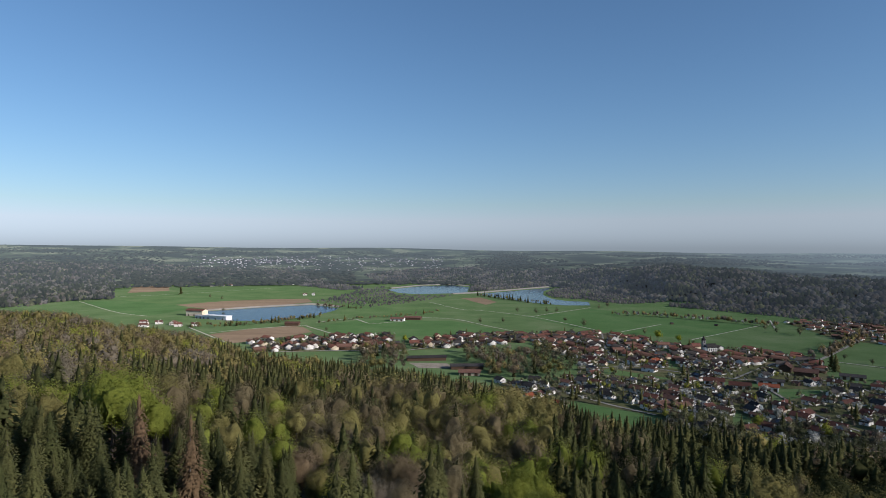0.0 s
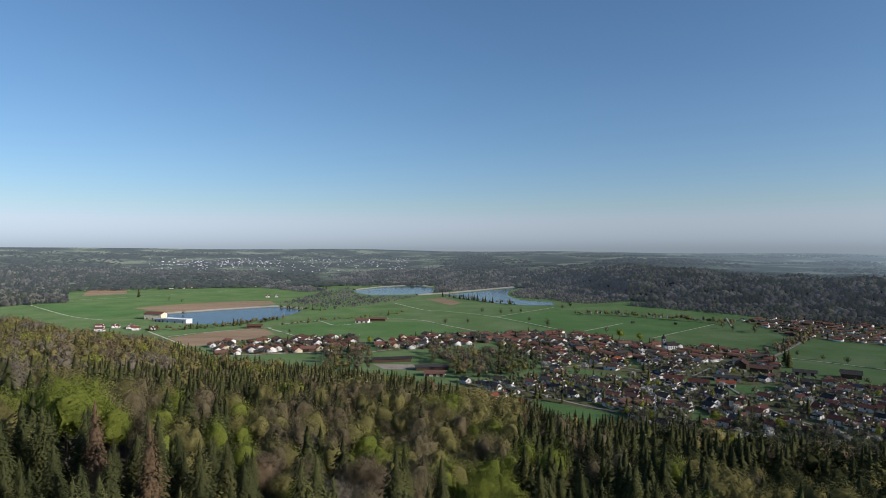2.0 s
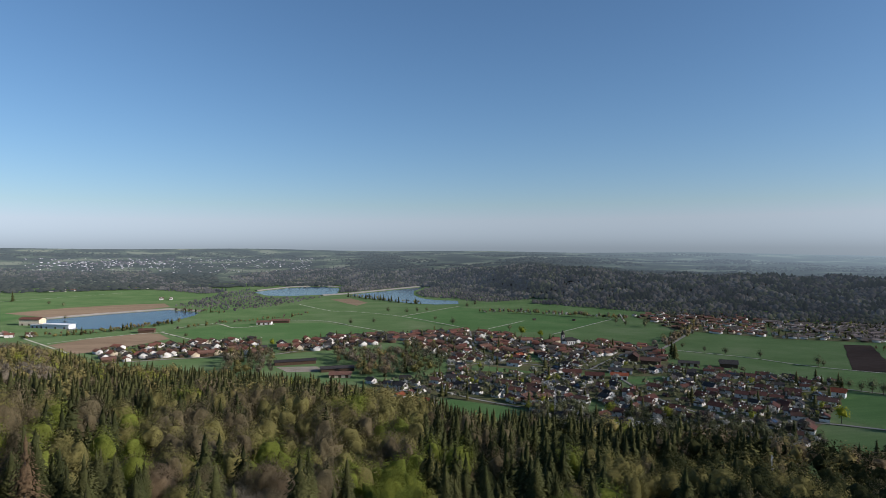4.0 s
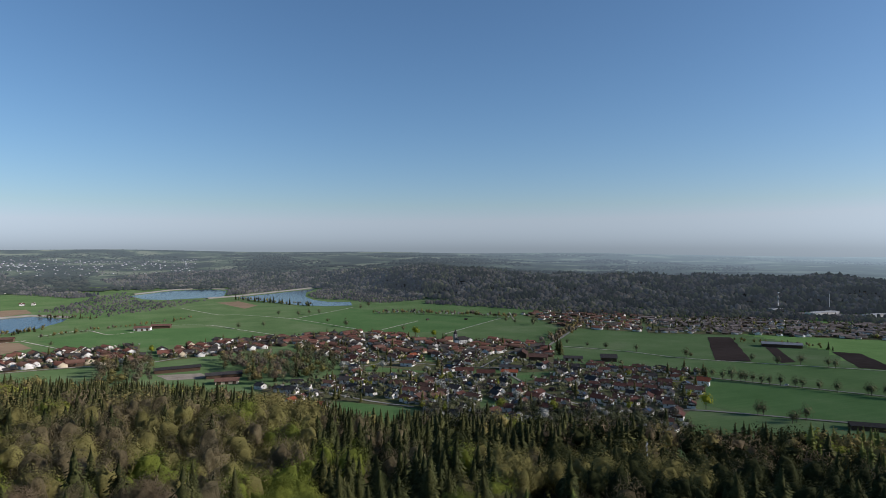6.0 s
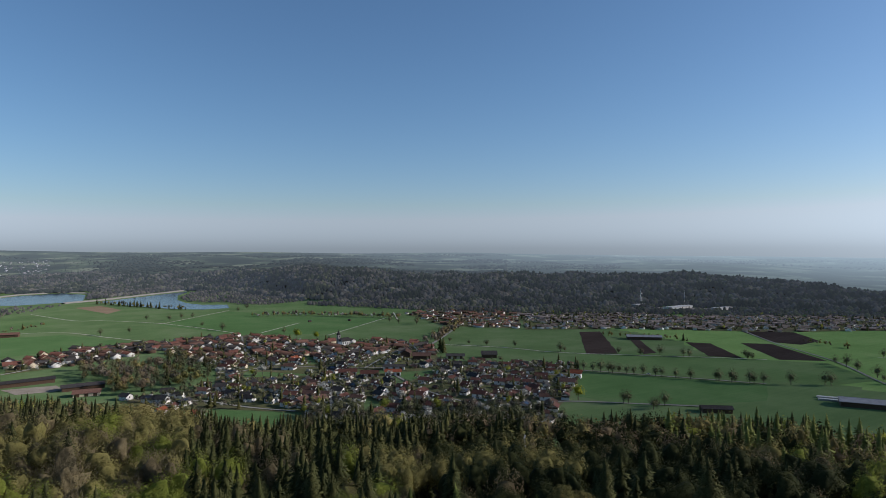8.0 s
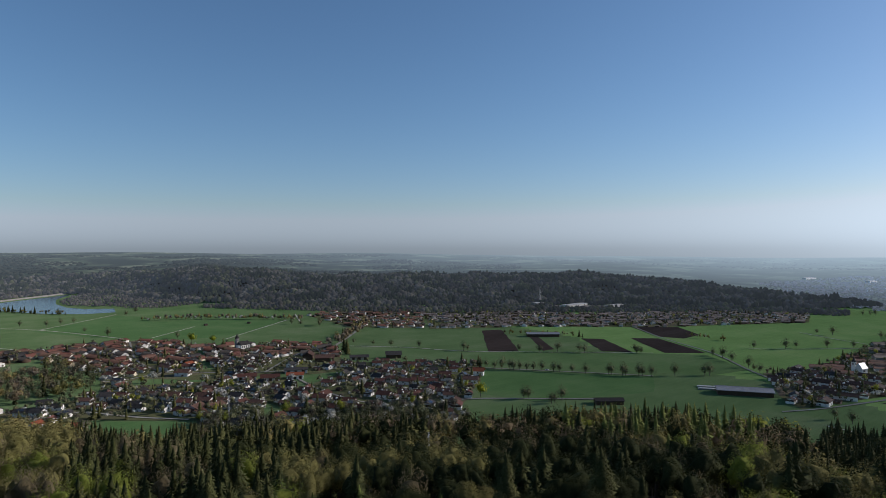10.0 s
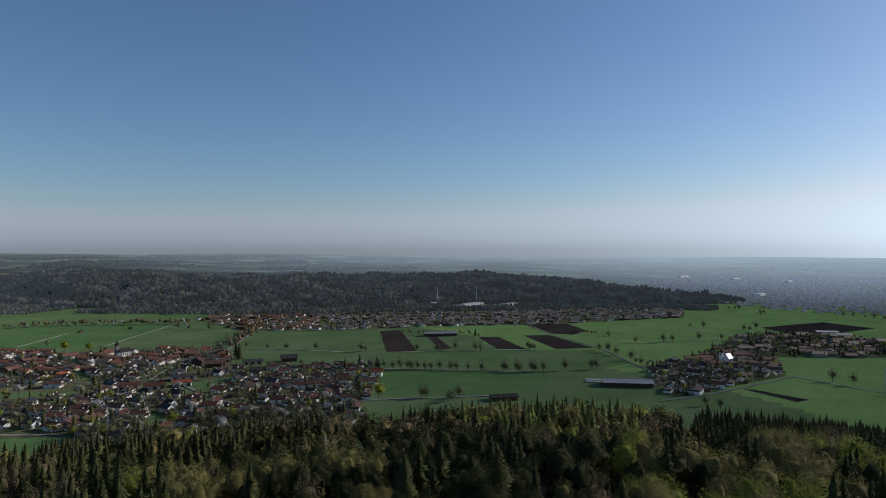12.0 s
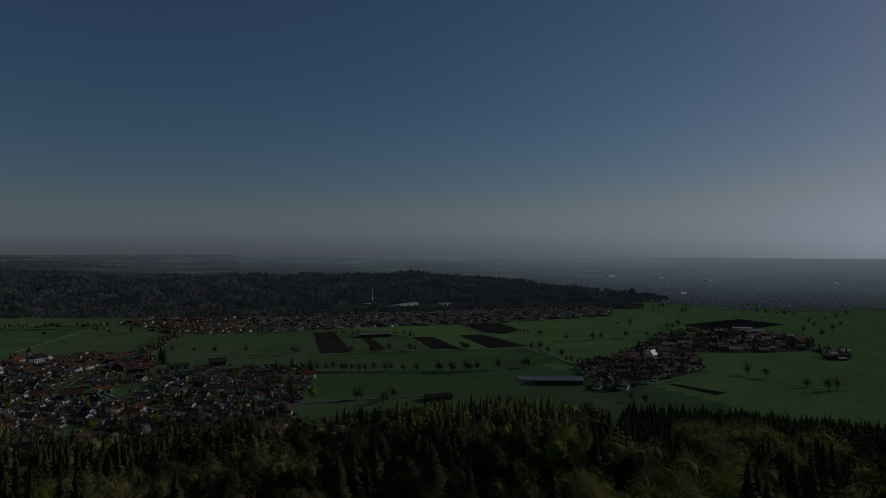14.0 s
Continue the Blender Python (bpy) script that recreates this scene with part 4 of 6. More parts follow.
# stands of the wood: bearing from, to, distance from, to, shares of spruce, fresh green, olive, brown budding, bare
# grey, shade-toned broadleaf, larch
STANDS = (
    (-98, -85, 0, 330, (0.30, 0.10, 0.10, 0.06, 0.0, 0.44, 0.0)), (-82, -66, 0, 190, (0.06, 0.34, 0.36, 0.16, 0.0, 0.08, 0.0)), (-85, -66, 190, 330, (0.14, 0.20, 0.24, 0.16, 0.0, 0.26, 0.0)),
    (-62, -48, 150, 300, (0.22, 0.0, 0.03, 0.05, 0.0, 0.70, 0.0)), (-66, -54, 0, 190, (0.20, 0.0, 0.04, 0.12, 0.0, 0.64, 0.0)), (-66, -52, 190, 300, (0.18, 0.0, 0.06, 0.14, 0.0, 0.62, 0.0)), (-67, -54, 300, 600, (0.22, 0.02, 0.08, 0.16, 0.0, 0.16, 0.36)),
    (13, 45, 0, 186, (0.93, 0.02, 0.03, 0.02, 0.0, 0.0, 0.0)), (9.5, 13, 0, 175, (0.10, 0.46, 0.34, 0.10, 0.0, 0.0, 0.0)), (4, 9.5, 0, 190, (0.22, 0.06, 0.18, 0.44, 0.10, 0.0, 0.0)),
    (-2, 4, 0, 175, (0.45, 0.04, 0.14, 0.37, 0.0, 0.0, 0.0)), (-5.5, -2, 0, 150, (0.06, 0.12, 0.16, 0.66, 0.0, 0.0, 0.0)), (-10.5, -5.5, 0, 200, (0.04, 0.58, 0.26, 0.12, 0.0, 0.0, 0.0)),
    (-10.5, -2, 150, 330, (0.10, 0.30, 0.44, 0.16, 0.0, 0.0, 0.0)), (-15, -10.5, 0, 560, (0.80, 0.02, 0.04, 0.04, 0.0, 0.10, 0.0)), (-18.5, -15, 0, 160, (0.20, 0.04, 0.10, 0.60, 0.06, 0.0, 0.0)),
    (-22.5, -15, 160, 560, (0.76, 0.0, 0.04, 0.05, 0.0, 0.15, 0.0)), (-25, -18.5, 0, 160, (0.20, 0.30, 0.30, 0.10, 0.0, 0.10, 0.0)), (-29, -22.5, 0, 560, (0.36, 0.06, 0.24, 0.06, 0.0, 0.28, 0.0)),
    (28, 40, 172, 330, (0.28, 0.14, 0.36, 0.14, 0.08, 0.0, 0.0)), (20, 28, 172, 235, (0.10, 0.36, 0.34, 0.20, 0.0, 0.0, 0.0)), (26, 36, 250, 420, (0.06, 0.05, 0.15, 0.34, 0.40, 0.0, 0.0)),
    (12, 26, 310, 500, (0.70, 0.02, 0.12, 0.16, 0.0, 0.0, 0.0)), (9, 26, 172, 310, (0.04, 0.17, 0.42, 0.37, 0.0, 0.0, 0.0)), (-4, 12, 365, 720, (0.66, 0.02, 0.14, 0.18, 0.0, 0.0, 0.0)),
    (-4, 9, 172, 365, (0.12, 0.16, 0.40, 0.32, 0.0, 0.0, 0.0)), (10, 20, 500, 820, (0.40, 0.10, 0.28, 0.22, 0.0, 0.0, 0.0)), (20, 45, 420, 1600, (0.06, 0.08, 0.34, 0.26, 0.26, 0.0, 0.0)),
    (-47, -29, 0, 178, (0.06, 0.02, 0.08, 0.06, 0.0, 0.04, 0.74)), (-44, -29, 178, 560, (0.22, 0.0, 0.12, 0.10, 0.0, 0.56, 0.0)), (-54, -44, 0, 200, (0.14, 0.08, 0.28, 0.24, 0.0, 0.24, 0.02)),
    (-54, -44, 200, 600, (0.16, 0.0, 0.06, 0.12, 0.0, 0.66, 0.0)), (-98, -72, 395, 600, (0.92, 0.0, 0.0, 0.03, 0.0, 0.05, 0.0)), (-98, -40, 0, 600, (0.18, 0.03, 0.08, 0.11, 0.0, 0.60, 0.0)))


def species(x, y, rng):
    """0 spruce, 1 fresh green, 2 olive, 3 brown budding, 4 bare grey, 5 shade-toned broadleaf, 6 larch: stands with
    clumps of one kind in them.
    """
    az = bearing(x, y) + 1.8 * wave(x, y, 90, 21)
    r = np.hypot(x, y) * (1 + 0.06 * wave(x, y, 110, 22))
    # neighbours share a draw, so that kinds come in clumps
    cell = np.floor(x / 22 + 0.4 * wave(x, y, 60, 25)) * 7919 + np.floor(y / 22 + 0.4 * wave(x, y, 60, 26)) * 104729
    u = np.modf(np.abs(np.sin(cell * 12.9898) * 43758.5453))[0]
    u = np.where(rng.uniform(size=len(x)) < 0.22, rng.uniform(size=len(x)), u)
    k = np.full(len(x), 2)
    left = np.ones(len(x), bool)
    for a1, a2, r1, r2, shares in STANDS:
        m = left & (az >= a1) & (az < a2) & (r >= r1) & (r < r2)
        k[m] = np.searchsorted(np.cumsum(shares), u[m] * 0.999)
        left &= ~m
    return np.clip(k, 0, 6)


rng = np.random.default_rng(11)
gx, gy = np.meshgrid(np.arange(-1300, 560, 8.0), np.arange(-40, 1700, 8.0))
gx = (gx + rng.uniform(-3.6, 3.6, gx.shape)).ravel()
gy = (gy + rng.uniform(-3.6, 3.6, gy.shape)).ravel()
gr, ga = np.hypot(gx, gy), bearing(gx, gy)
ok = (gr > 106) & (gr < foot(ga) + 6 * wave(gx, gy, 90, 9)) & (ga < 38.5) & (ga > -94)
ok &= rng.uniform(size=gx.shape) < np.interp(gr, [160, 300, 450, 700, 1100], [1.0, 0.95, 0.85, 0.75, 0.65])
DEAD = ((-70, 144), (-54, 134))
# landmark trees in fresh leaf: bearing, distance, size
FRESH = ((28.6, 222, 1.30), (27.2, 216, 1.4), (25.7, 222, 1.35), (24.6, 216, 1.15), (27.9, 232, 1.5), (26.4, 233, 1.45), (16.9, 226, 1.1), (14.6, 240, 0.95), (-23.0, 128, 1.05), (-23.9, 136, 1.0), (-22.2, 140, 0.95), (-6.3, 148, 0.9),
         (-8.0, 152, 0.95), (-9.4, 160, 1.0), (-7.0, 172, 1.0), (-5.2, 180, 0.9), (-31.0, 131, 0.85), (-70.5, 140, 0.95), (-74, 150, 1.0), (-77, 138, 0.9), (-72, 165, 1.0), (-79, 165, 1.0))
FRESH_AT = [(-r * math.sin(radians(a)), r * math.cos(radians(a)), k) for a, r, k in FRESH]
for fx, fy, k in FRESH_AT:
    for back in (1.0, 0.96, 0.92, 0.88, 0.84):
        ok &= np.hypot(gx - fx * back, gy - fy * back) > 6.0
for dx, dy in DEAD:
    for back in (1.0, 0.95, 0.9):
        ok &= np.hypot(gx - dx * back, gy - dy * back) > 5.0
# a dense spruce stand at the foot of the far slope
sa, sr = np.radians(rng.uniform(72, 97, 900)), rng.uniform(420, 535, 900)
wx = np.concatenate([gx[ok], [f[0] for f in FRESH_AT], sr * np.sin(sa)])
wy = np.concatenate([gy[ok], [f[1] for f in FRESH_AT], sr * np.cos(sa)])
wr, wa = np.hypot(wx, wy), bearing(wx, wy)
wk = species(wx, wy, rng)
wk[-900:] = 0
wk[-900 - len(FRESH):-900] = 1
ws = rng.uniform(0.78, 1.38, len(wx))
ws = np.where(wk == 0, 0.82 + (ws - 0.78) * 0.60, ws * np.interp(wr, [120, 320], [0.72, 1.0])) * np.interp(wr, [300, 600, 1000], [1.0, 1.0, 1.05])
ws = np.where((wa > 12) & (wr < 190) & (wk == 0), ws * 0.92, ws)
ws = np.where((wa < -68) & (wr > 370) & (wk == 0), ws * 1.02, ws)
ws[-900 - len(FRESH):-900] = [f[2] for f in FRESH_AT]
near = wr < 178

# nearest trees, each a thing of its own
near_kinds = []
LABELS = ["tall dark green spruce on the wooded hillside", "fresh light green beech in young spring leaf", "olive green broadleaf tree in half leaf",
          "reddish brown budding beech on the hillside", "bare grey twiggy tree on the hillside", "broadleaf tree with hillside shade put into its dark green leaf colour", "slender young larch with pale green needles"]
NAMES = ["spruce", "beech_tree", "maple_tree", "budding_tree", "bare_tree", "hornbeam_tree", "larch_tree"]
for k in range(7):
    made = []
    for v in range(3):
        if k == 0:
            crown = spruce_shape(28, 5.2, 3400, 100 + v)
        elif k == 6:
            crown = spruce_shape(20, 3.6, 1500, 104 + v, 0.08)
        elif k in (1, 2, 5):
            crown = leaf_shape(23, 5.3, 26 + 5 * v, 9000, 0.27, 110 + 10 * k + v)
        else:
            crown = leaf_shape(23, 5.1, 28 + 5 * v, 8500, 0.52, 150 + 10 * k + v, 0.28, 0.60, 0.15)
        trunk = trunk_shape(27 if k == 0 else 18 if k == 6 else 21, 0.36, 200 + v, 0 if k in (0, 6) else 6, 3.2)
        made.append((crown, trunk))
    near_kinds.append(made)
first = {}
for i in np.nonzero(near)[0]:
    k, v = int(wk[i]), int(rng.integers(0, 3))
    s = float(ws[i])
    m = Matrix.LocRotScale((wx[i], wy[i], float(ground_z(wx[i], wy[i])) - 0.3), Euler((0, 0, float(rng.uniform(0, 6.28)))), None)
    if (k, v) not in first:
        crown, trunk = near_kinds[k][v]
        first[k, v] = tree_thing(NAMES[k], trunk, crown, WOOD_MATS[k], LABELS[k], BIRCH_BARK if k == 4 else BARK, "tree", "trees on the near hillside")
        first[k, v].matrix_basis = m @ Matrix.Diagonal((s, s, s, 1))
    else:
        c = copy_thing(first[k, v], m)
        c.scale = (s * rng.uniform(0.88, 1.12), s * rng.uniform(0.88, 1.12), s)

dead = tree_thing("dead_spruce", near_kinds[0][0][1], spruce_shape(29, 4.6, 2200, 180), NEEDLE_DEAD, "dead spruce with rusty brown needles", BARK, "tree")
for i, (dx, dy) in enumerate(DEAD):
    m = pose(dx, dy, float(ground_z(dx, dy)) - 0.3, 0, 0, 70 * i)
    if i:
        copy_thing(dead, m).scale = (1.05, 1.05, 1.1)
    else:
        dead.matrix_basis = m @ Matrix.Diagonal((1.1, 1.1, 1.14, 1))

# the rest of the hill wood
rest = ~near
mid_shapes, far_shapes = [], []
for k in range(7):
    for v in range(2):
        if k == 0:
            mid_shapes.append((*spruce_shape(27, 5.2, 420, 300 + v), 0))
            far_shapes.append((*spruce_shape(27, 5.2, 120, 310 + v), 0))
        elif k == 6:
            mid_shapes.append((*spruce_shape(22, 4.0, 300, 304 + v, 0.08), 6))
            far_shapes.append((*spruce_shape(24, 4.2, 110, 314 + v, 0.08), 6))
        elif k in (1, 2, 5):
            mid_shapes.append((*leaf_shape(23, 5.4, 22, 1000, 0.44, 320 + 10 * k + v), k))
            far_shapes.append((*leaf_shape(22, 5.6, 11, 130, 1.2, 330 + 10 * k + v), k))
        else:
            mid_shapes.append((*leaf_shape(23, 5.3, 22, 1000, 0.74, 360 + 10 * k + v, 0.28, 0.60, 0.18), k))
            far_shapes.append((*leaf_shape(22, 5.6, 11, 130, 1.8, 370 + 10 * k + v, 0.28, 0.66, 0.2), k))
trunk_mid = (*trunk_shape(19, 0.34, 5, 2, 2.5), 7)
band = rest & (wr < 360)
kk = wk[band] * 2 + rng.integers(0, 2, band.sum())
join_trees("hill_wood", mid_shapes, WOOD_MATS, wx[band], wy[band], kk, ws[band], 31, "mixed spring wood of spruces and budding broadleaf trees", sink=0.3)
join_trees("hill_wood_stems", [trunk_mid], WOOD_MATS, wx[band], wy[band], np.zeros(band.sum(), int), ws[band], 32, "grey brown stems of the mixed wood", sink=0.3)
band = rest & (wr >= 360)
kk = wk[band] * 2 + rng.integers(0, 2, band.sum())
join_trees("hill_wood", far_shapes, WOOD_MATS, wx[band], wy[band], kk, ws[band], 33, "mixed spring wood at the foot of the hill", sink=0.3)

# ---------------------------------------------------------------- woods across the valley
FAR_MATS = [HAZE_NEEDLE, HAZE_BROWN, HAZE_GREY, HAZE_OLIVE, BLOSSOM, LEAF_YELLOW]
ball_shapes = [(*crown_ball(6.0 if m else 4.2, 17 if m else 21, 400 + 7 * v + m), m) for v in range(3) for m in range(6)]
WATERS = [LAKE, RIVER, RIVER_FAR]


def wood(name, poly, spacing, share, size, seed, label, clump=0.0):
    """share: part of spruce, brown, grey, olive trees."""
    x, y = scatter(poly, spacing, seed)
    dry = (np.hypot(x - 1310, y - 990) > 62) & (np.hypot(x - 1385, y - 930) > 40)
    for w in WATERS:
        for dy in (0, 25):
            dry &= ~in_poly(x, y + dy, w)
    x, y = x[dry], y[dry]
    r2 = np.random.default_rng(seed)
    m = r2.choice(4, len(x), p=share)
    if clump:
        m = np.where(wave(x, y, 150, seed) + 0.4 * wave(x, y, 60, seed + 1) > clump, 0, m)
    k = m + 6 * r2.integers(0, 3, len(x))
    return join_trees(name, ball_shapes, FAR_MATS, x, y, k, size * r2.uniform(0.55, 1.4, len(x)) * (1 + 0.18 * wave(x, y, 120, seed + 2)), seed, label, sink=6.0 * size)


def sector(az1, az2, r1, r2, n=8):
    a = np.radians(np.linspace(az1, az2, n))
    rr1, rr2 = (np.full(n, v) if np.isscalar(v) else np.interp(np.linspace(0, 1, n), np.linspace(0, 1, len(v)), v) for v in (r1, r2))
    return [(-r * math.sin(t), r * math.cos(t)) for r, t in zip(rr1, a)] + [(-r * math.sin(t), r * math.cos(t)) for r, t in zip(rr2[::-1], a[::-1])]


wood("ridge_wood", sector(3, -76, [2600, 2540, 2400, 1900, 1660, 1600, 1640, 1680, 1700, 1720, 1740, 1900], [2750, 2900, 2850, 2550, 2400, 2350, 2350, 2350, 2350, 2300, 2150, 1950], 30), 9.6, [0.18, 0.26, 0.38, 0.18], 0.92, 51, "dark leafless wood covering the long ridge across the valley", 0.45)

# ---------------------------------------------------------------- buildings
def box(bm, x0, x1, y0, y1, z0, z1, mat=0):
    v = [bm.verts.new(p) for p in ((x0, y0, z0), (x1, y0, z0), (x1, y1, z0), (x0, y1, z0), (x0, y0, z1), (x1, y0, z1), (x1, y1, z1), (x0, y1, z1))]
    for q in ((0, 3, 2, 1), (4, 5, 6, 7), (0, 1, 5, 4), (1, 2, 6, 5), (2, 3, 7, 6), (3, 0, 4, 7)):
        bm.faces.new([v[i] for i in q]).material_index = mat
    return v


def prism(bm, x0, x1, half, z0, z1, ridge, mat=0, gable_mat=0):
    """Walls with gables at both ends; the ridge runs along x."""
    p = [(-half, z0), (half, z0), (half, z1), (0, ridge), (-half, z1)]
    a = [bm.verts.new((x0, y, z)) for y, z in p]
    b2 = [bm.verts.new((x1, y, z)) for y, z in p]
    bm.faces.new(a[::-1]).material_index = gable_mat
    bm.faces.new(b2).material_index = gable_mat
    for i in range(5):
        bm.faces.new((a[i], a[(i + 1) % 5], b2[(i + 1) % 5], b2[i])).material_index = mat


def part(name, bm, mats, parent, label=""):
    """Links a bmesh as one mesh object under a thing or a part."""
    bmesh.ops.recalc_face_normals(bm, faces=bm.faces[:])
    me = bpy.data.meshes.new(name)
    bm.to_mesh(me)
    bm.free()
    for m in mats if isinstance(mats, (list, tuple)) else [mats]:
        me.materials.append(m)
    o = new(name, me)
    o.parent = parent
    return tagged(o, label)


def share(ob, m, name=None):
    """Another part on the same mesh, at the pose m under the same parent."""
    o = new(name or ob.name.split(".")[0], ob.data)
    o.parent = ob.parent
    o.matrix_basis = m
    return o


def roof_mesh(L, half, z1, ridge, over_x, over_y, thick=0.3):
    """Two sloping slabs meeting at the ridge, with eaves and a ridge cap."""
    bm = bmesh.new()
    slope = (ridge - z1) / half
    ye, ze = half + over_y, z1 - slope * over_y
    for s in (1, -1):
        q = [(0, ridge + 0.02), (s * ye, ze + 0.02), (s * ye, ze + thick), (0, ridge + thick + 0.05)]
        a = [bm.verts.new((-L / 2 - over_x, y, z)) for y, z in q]
        b2 = [bm.verts.new((L / 2 + over_x, y, z)) for y, z in q]
        for i in range(4):
            bm.faces.new((a[i], a[(i + 1) % 4], b2[(i + 1) % 4], b2[i]))
        bm.faces.new(a)
        bm.faces.new(b2)
    box(bm, -L / 2 - over_x, L / 2 + over_x, -0.16, 0.16, ridge + thick - 0.02, ridge + thick + 0.14)
    return bm


def window_mesh(w, h):
    """A window facing +y, one piece: a pale frame round a pane that is set back."""
    bm = bmesh.new()
    v = box(bm, -w / 2 - 0.12, w / 2 + 0.12, -0.02, 0.1, -0.12, h + 0.12)
    bm.faces.ensure_lookup_table()
    front = max(bm.faces, key=lambda f: f.calc_center_median().y)
    bmesh.ops.inset_region(bm, faces=[front], thickness=0.12, depth=-0.06)
    front.material_index = 1
    return bm


def house(L, W, wall_h, pitch, wall_mat, roof_mat, label, timber=False, balcony=False, windows=8, over=1.15, dormer=False, panels=False):
    """A gabled house: ridge along x."""
    t = tagged(new("house"), label, "house", "village houses")
    half = W / 2
    ridge = wall_h + half * math.tan(radians(pitch))
    bm = bmesh.new()
    prism(bm, -L / 2, L / 2, half, -0.6, wall_h, ridge)
    if timber:
        for s in (1, -1):
            box(bm, s * L / 2 - 0.06, s * L / 2 + 0.06, -half + 0.05, half - 0.05, wall_h * 0.62, wall_h, 1)
    part("wall", bm, [wall_mat, TIMBER], t, "plastered wall" + (" with timber upper storey" if timber else ""))
    roof = part("roof", roof_mesh(L, half, wall_h, ridge, over, over * 0.9), roof_mat, t)
    bm = bmesh.new()
    cx, cy = L * 0.18, half * 0.25
    zr = ridge - cy * math.tan(radians(pitch))
    box(bm, cx - 0.4, cx + 0.4, cy - 0.4, cy + 0.4, zr - 0.6, ridge + 1.1)
    box(bm, cx - 0.5, cx + 0.5, cy - 0.5, cy + 0.5, ridge + 1.1, ridge + 1.25)
    part("chimney", bm, PLASTER if timber else STONE, roof)
    places = []
    per_side = windows // 4
    for s in (1, -1):
        for k in range(per_side + (windows % 4 > 0)):
            places.append(((-L / 2 + L * (k + 0.7) / (per_side + 0.6), s * (half + 0.01), 1.0 if k % 2 else wall_h * 0.55), 0 if s > 0 else 180))
        for k in range(per_side):
            places.append(((s * (L / 2 + (0.07 if timber else 0.01)), -half + W * (k + 0.7) / (per_side + 0.4), 1.0 if k % 2 else wall_h * 0.58), -90 if s > 0 else 90))
    w0 = None
    for (x, y, z), a in places:
        m = pose(x, y, z, 0, 0, a)
        if w0 is None:
            w0 = part("window", window_mesh(1.3, 1.5), [PAINT_WHITE, GLASS], t)
            w0.matrix_basis = m
        else:
            share(w0, m)
    bm = bmesh.new()
    box(bm, -0.55, 0.55, -0.02, 0.06, -0.2, 2.1)
    d = part("door", bm, TIMBER, t, "dark wooden door")
    d.matrix_basis = pose(L * 0.08, -half - 0.01, 0, 0, 0, 180)
    if balcony:
        bm = bmesh.new()
        x0 = L / 2 + 0.08
        box(bm, x0, x0 + 1.3, -half + 0.4, half - 0.4, wall_h * 0.5, wall_h * 0.5 + 0.18)
        box(bm, x0 + 1.2, x0 + 1.3, -half + 0.4, half - 0.4, wall_h * 0.5 + 0.18, wall_h * 0.5 + 1.1)
        for s in (1, -1):
            box(bm, x0, x0 + 1.2, s * (half - 0.45) - 0.05, s * (half - 0.45) + 0.05, wall_h * 0.5 + 0.18, wall_h * 0.5 + 1.1)
        part("balcony", bm, TIMBER, t, "dark wooden balcony")
    if dormer:
        bm = bmesh.new()
        zb = wall_h + (ridge - wall_h) * 0.25
        prism(bm, -1.4, 1.4, 1.0, zb - 0.4, zb + 1.3, zb + 1.9)
        for v in bm.verts:
            v.co = Vector((v.co.y, -half * 0.62 + v.co.x * 0.9, v.co.z))
        part("dormer", bm, wall_mat, roof)
    if panels:
        bm = bmesh.new()
        sl = math.tan(radians(pitch))
        v = [bm.verts.new((x, y, ridge - abs(y) * sl + 0.42)) for x, y in ((-L * 0.3, -half * 0.15), (L * 0.2, -half * 0.15), (L * 0.2, -half * 0.8), (-L * 0.3, -half * 0.8))]
        f = bm.faces.new(v)
        g2 = bmesh.ops.extrude_face_region(bm, geom=[f])
        bmesh.ops.translate(bm, verts=[q for q in g2["geom"] if isinstance(q, bmesh.types.BMVert)], vec=(0, 0, 0.08))
        part("solar_panel", bm, GLASS, roof, "dark glossy solar panels")
    return t


def hall(name, L, W, wall_h, pitch, wall_mat, roof_mat, label, category="barn", over=1.2, doors=3, sheds=0):
    """A barn or hall with big doors along one side."""
    t = tagged(new(name), label, category)
    half = W / 2
    ridge = wall_h + half * math.tan(radians(pitch))
    bm = bmesh.new()
    prism(bm, -L / 2, L / 2, half, -0.6, wall_h, ridge)
    part("wall", bm, wall_mat, t)
    part("roof", roof_mesh(L, half, wall_h, ridge, over, over, 0.35), roof_mat, t)
    for k in range(doors):
        bm = bmesh.new()
        box(bm, -1.8, 1.8, -0.02, 0.08, -0.2, min(3.6, wall_h - 0.6))
        for q in (-0.9, 0, 0.9):
            box(bm, q - 0.05, q + 0.05, 0.08, 0.12, -0.2, min(3.6, wall_h - 0.6))
        d = part("door", bm, TIMBER, t, "large dark wooden door")
        d.matrix_basis = pose(-L / 2 + L * (k + 0.5) / doors, -half - 0.01, 0, 0, 0, 180)
    return t


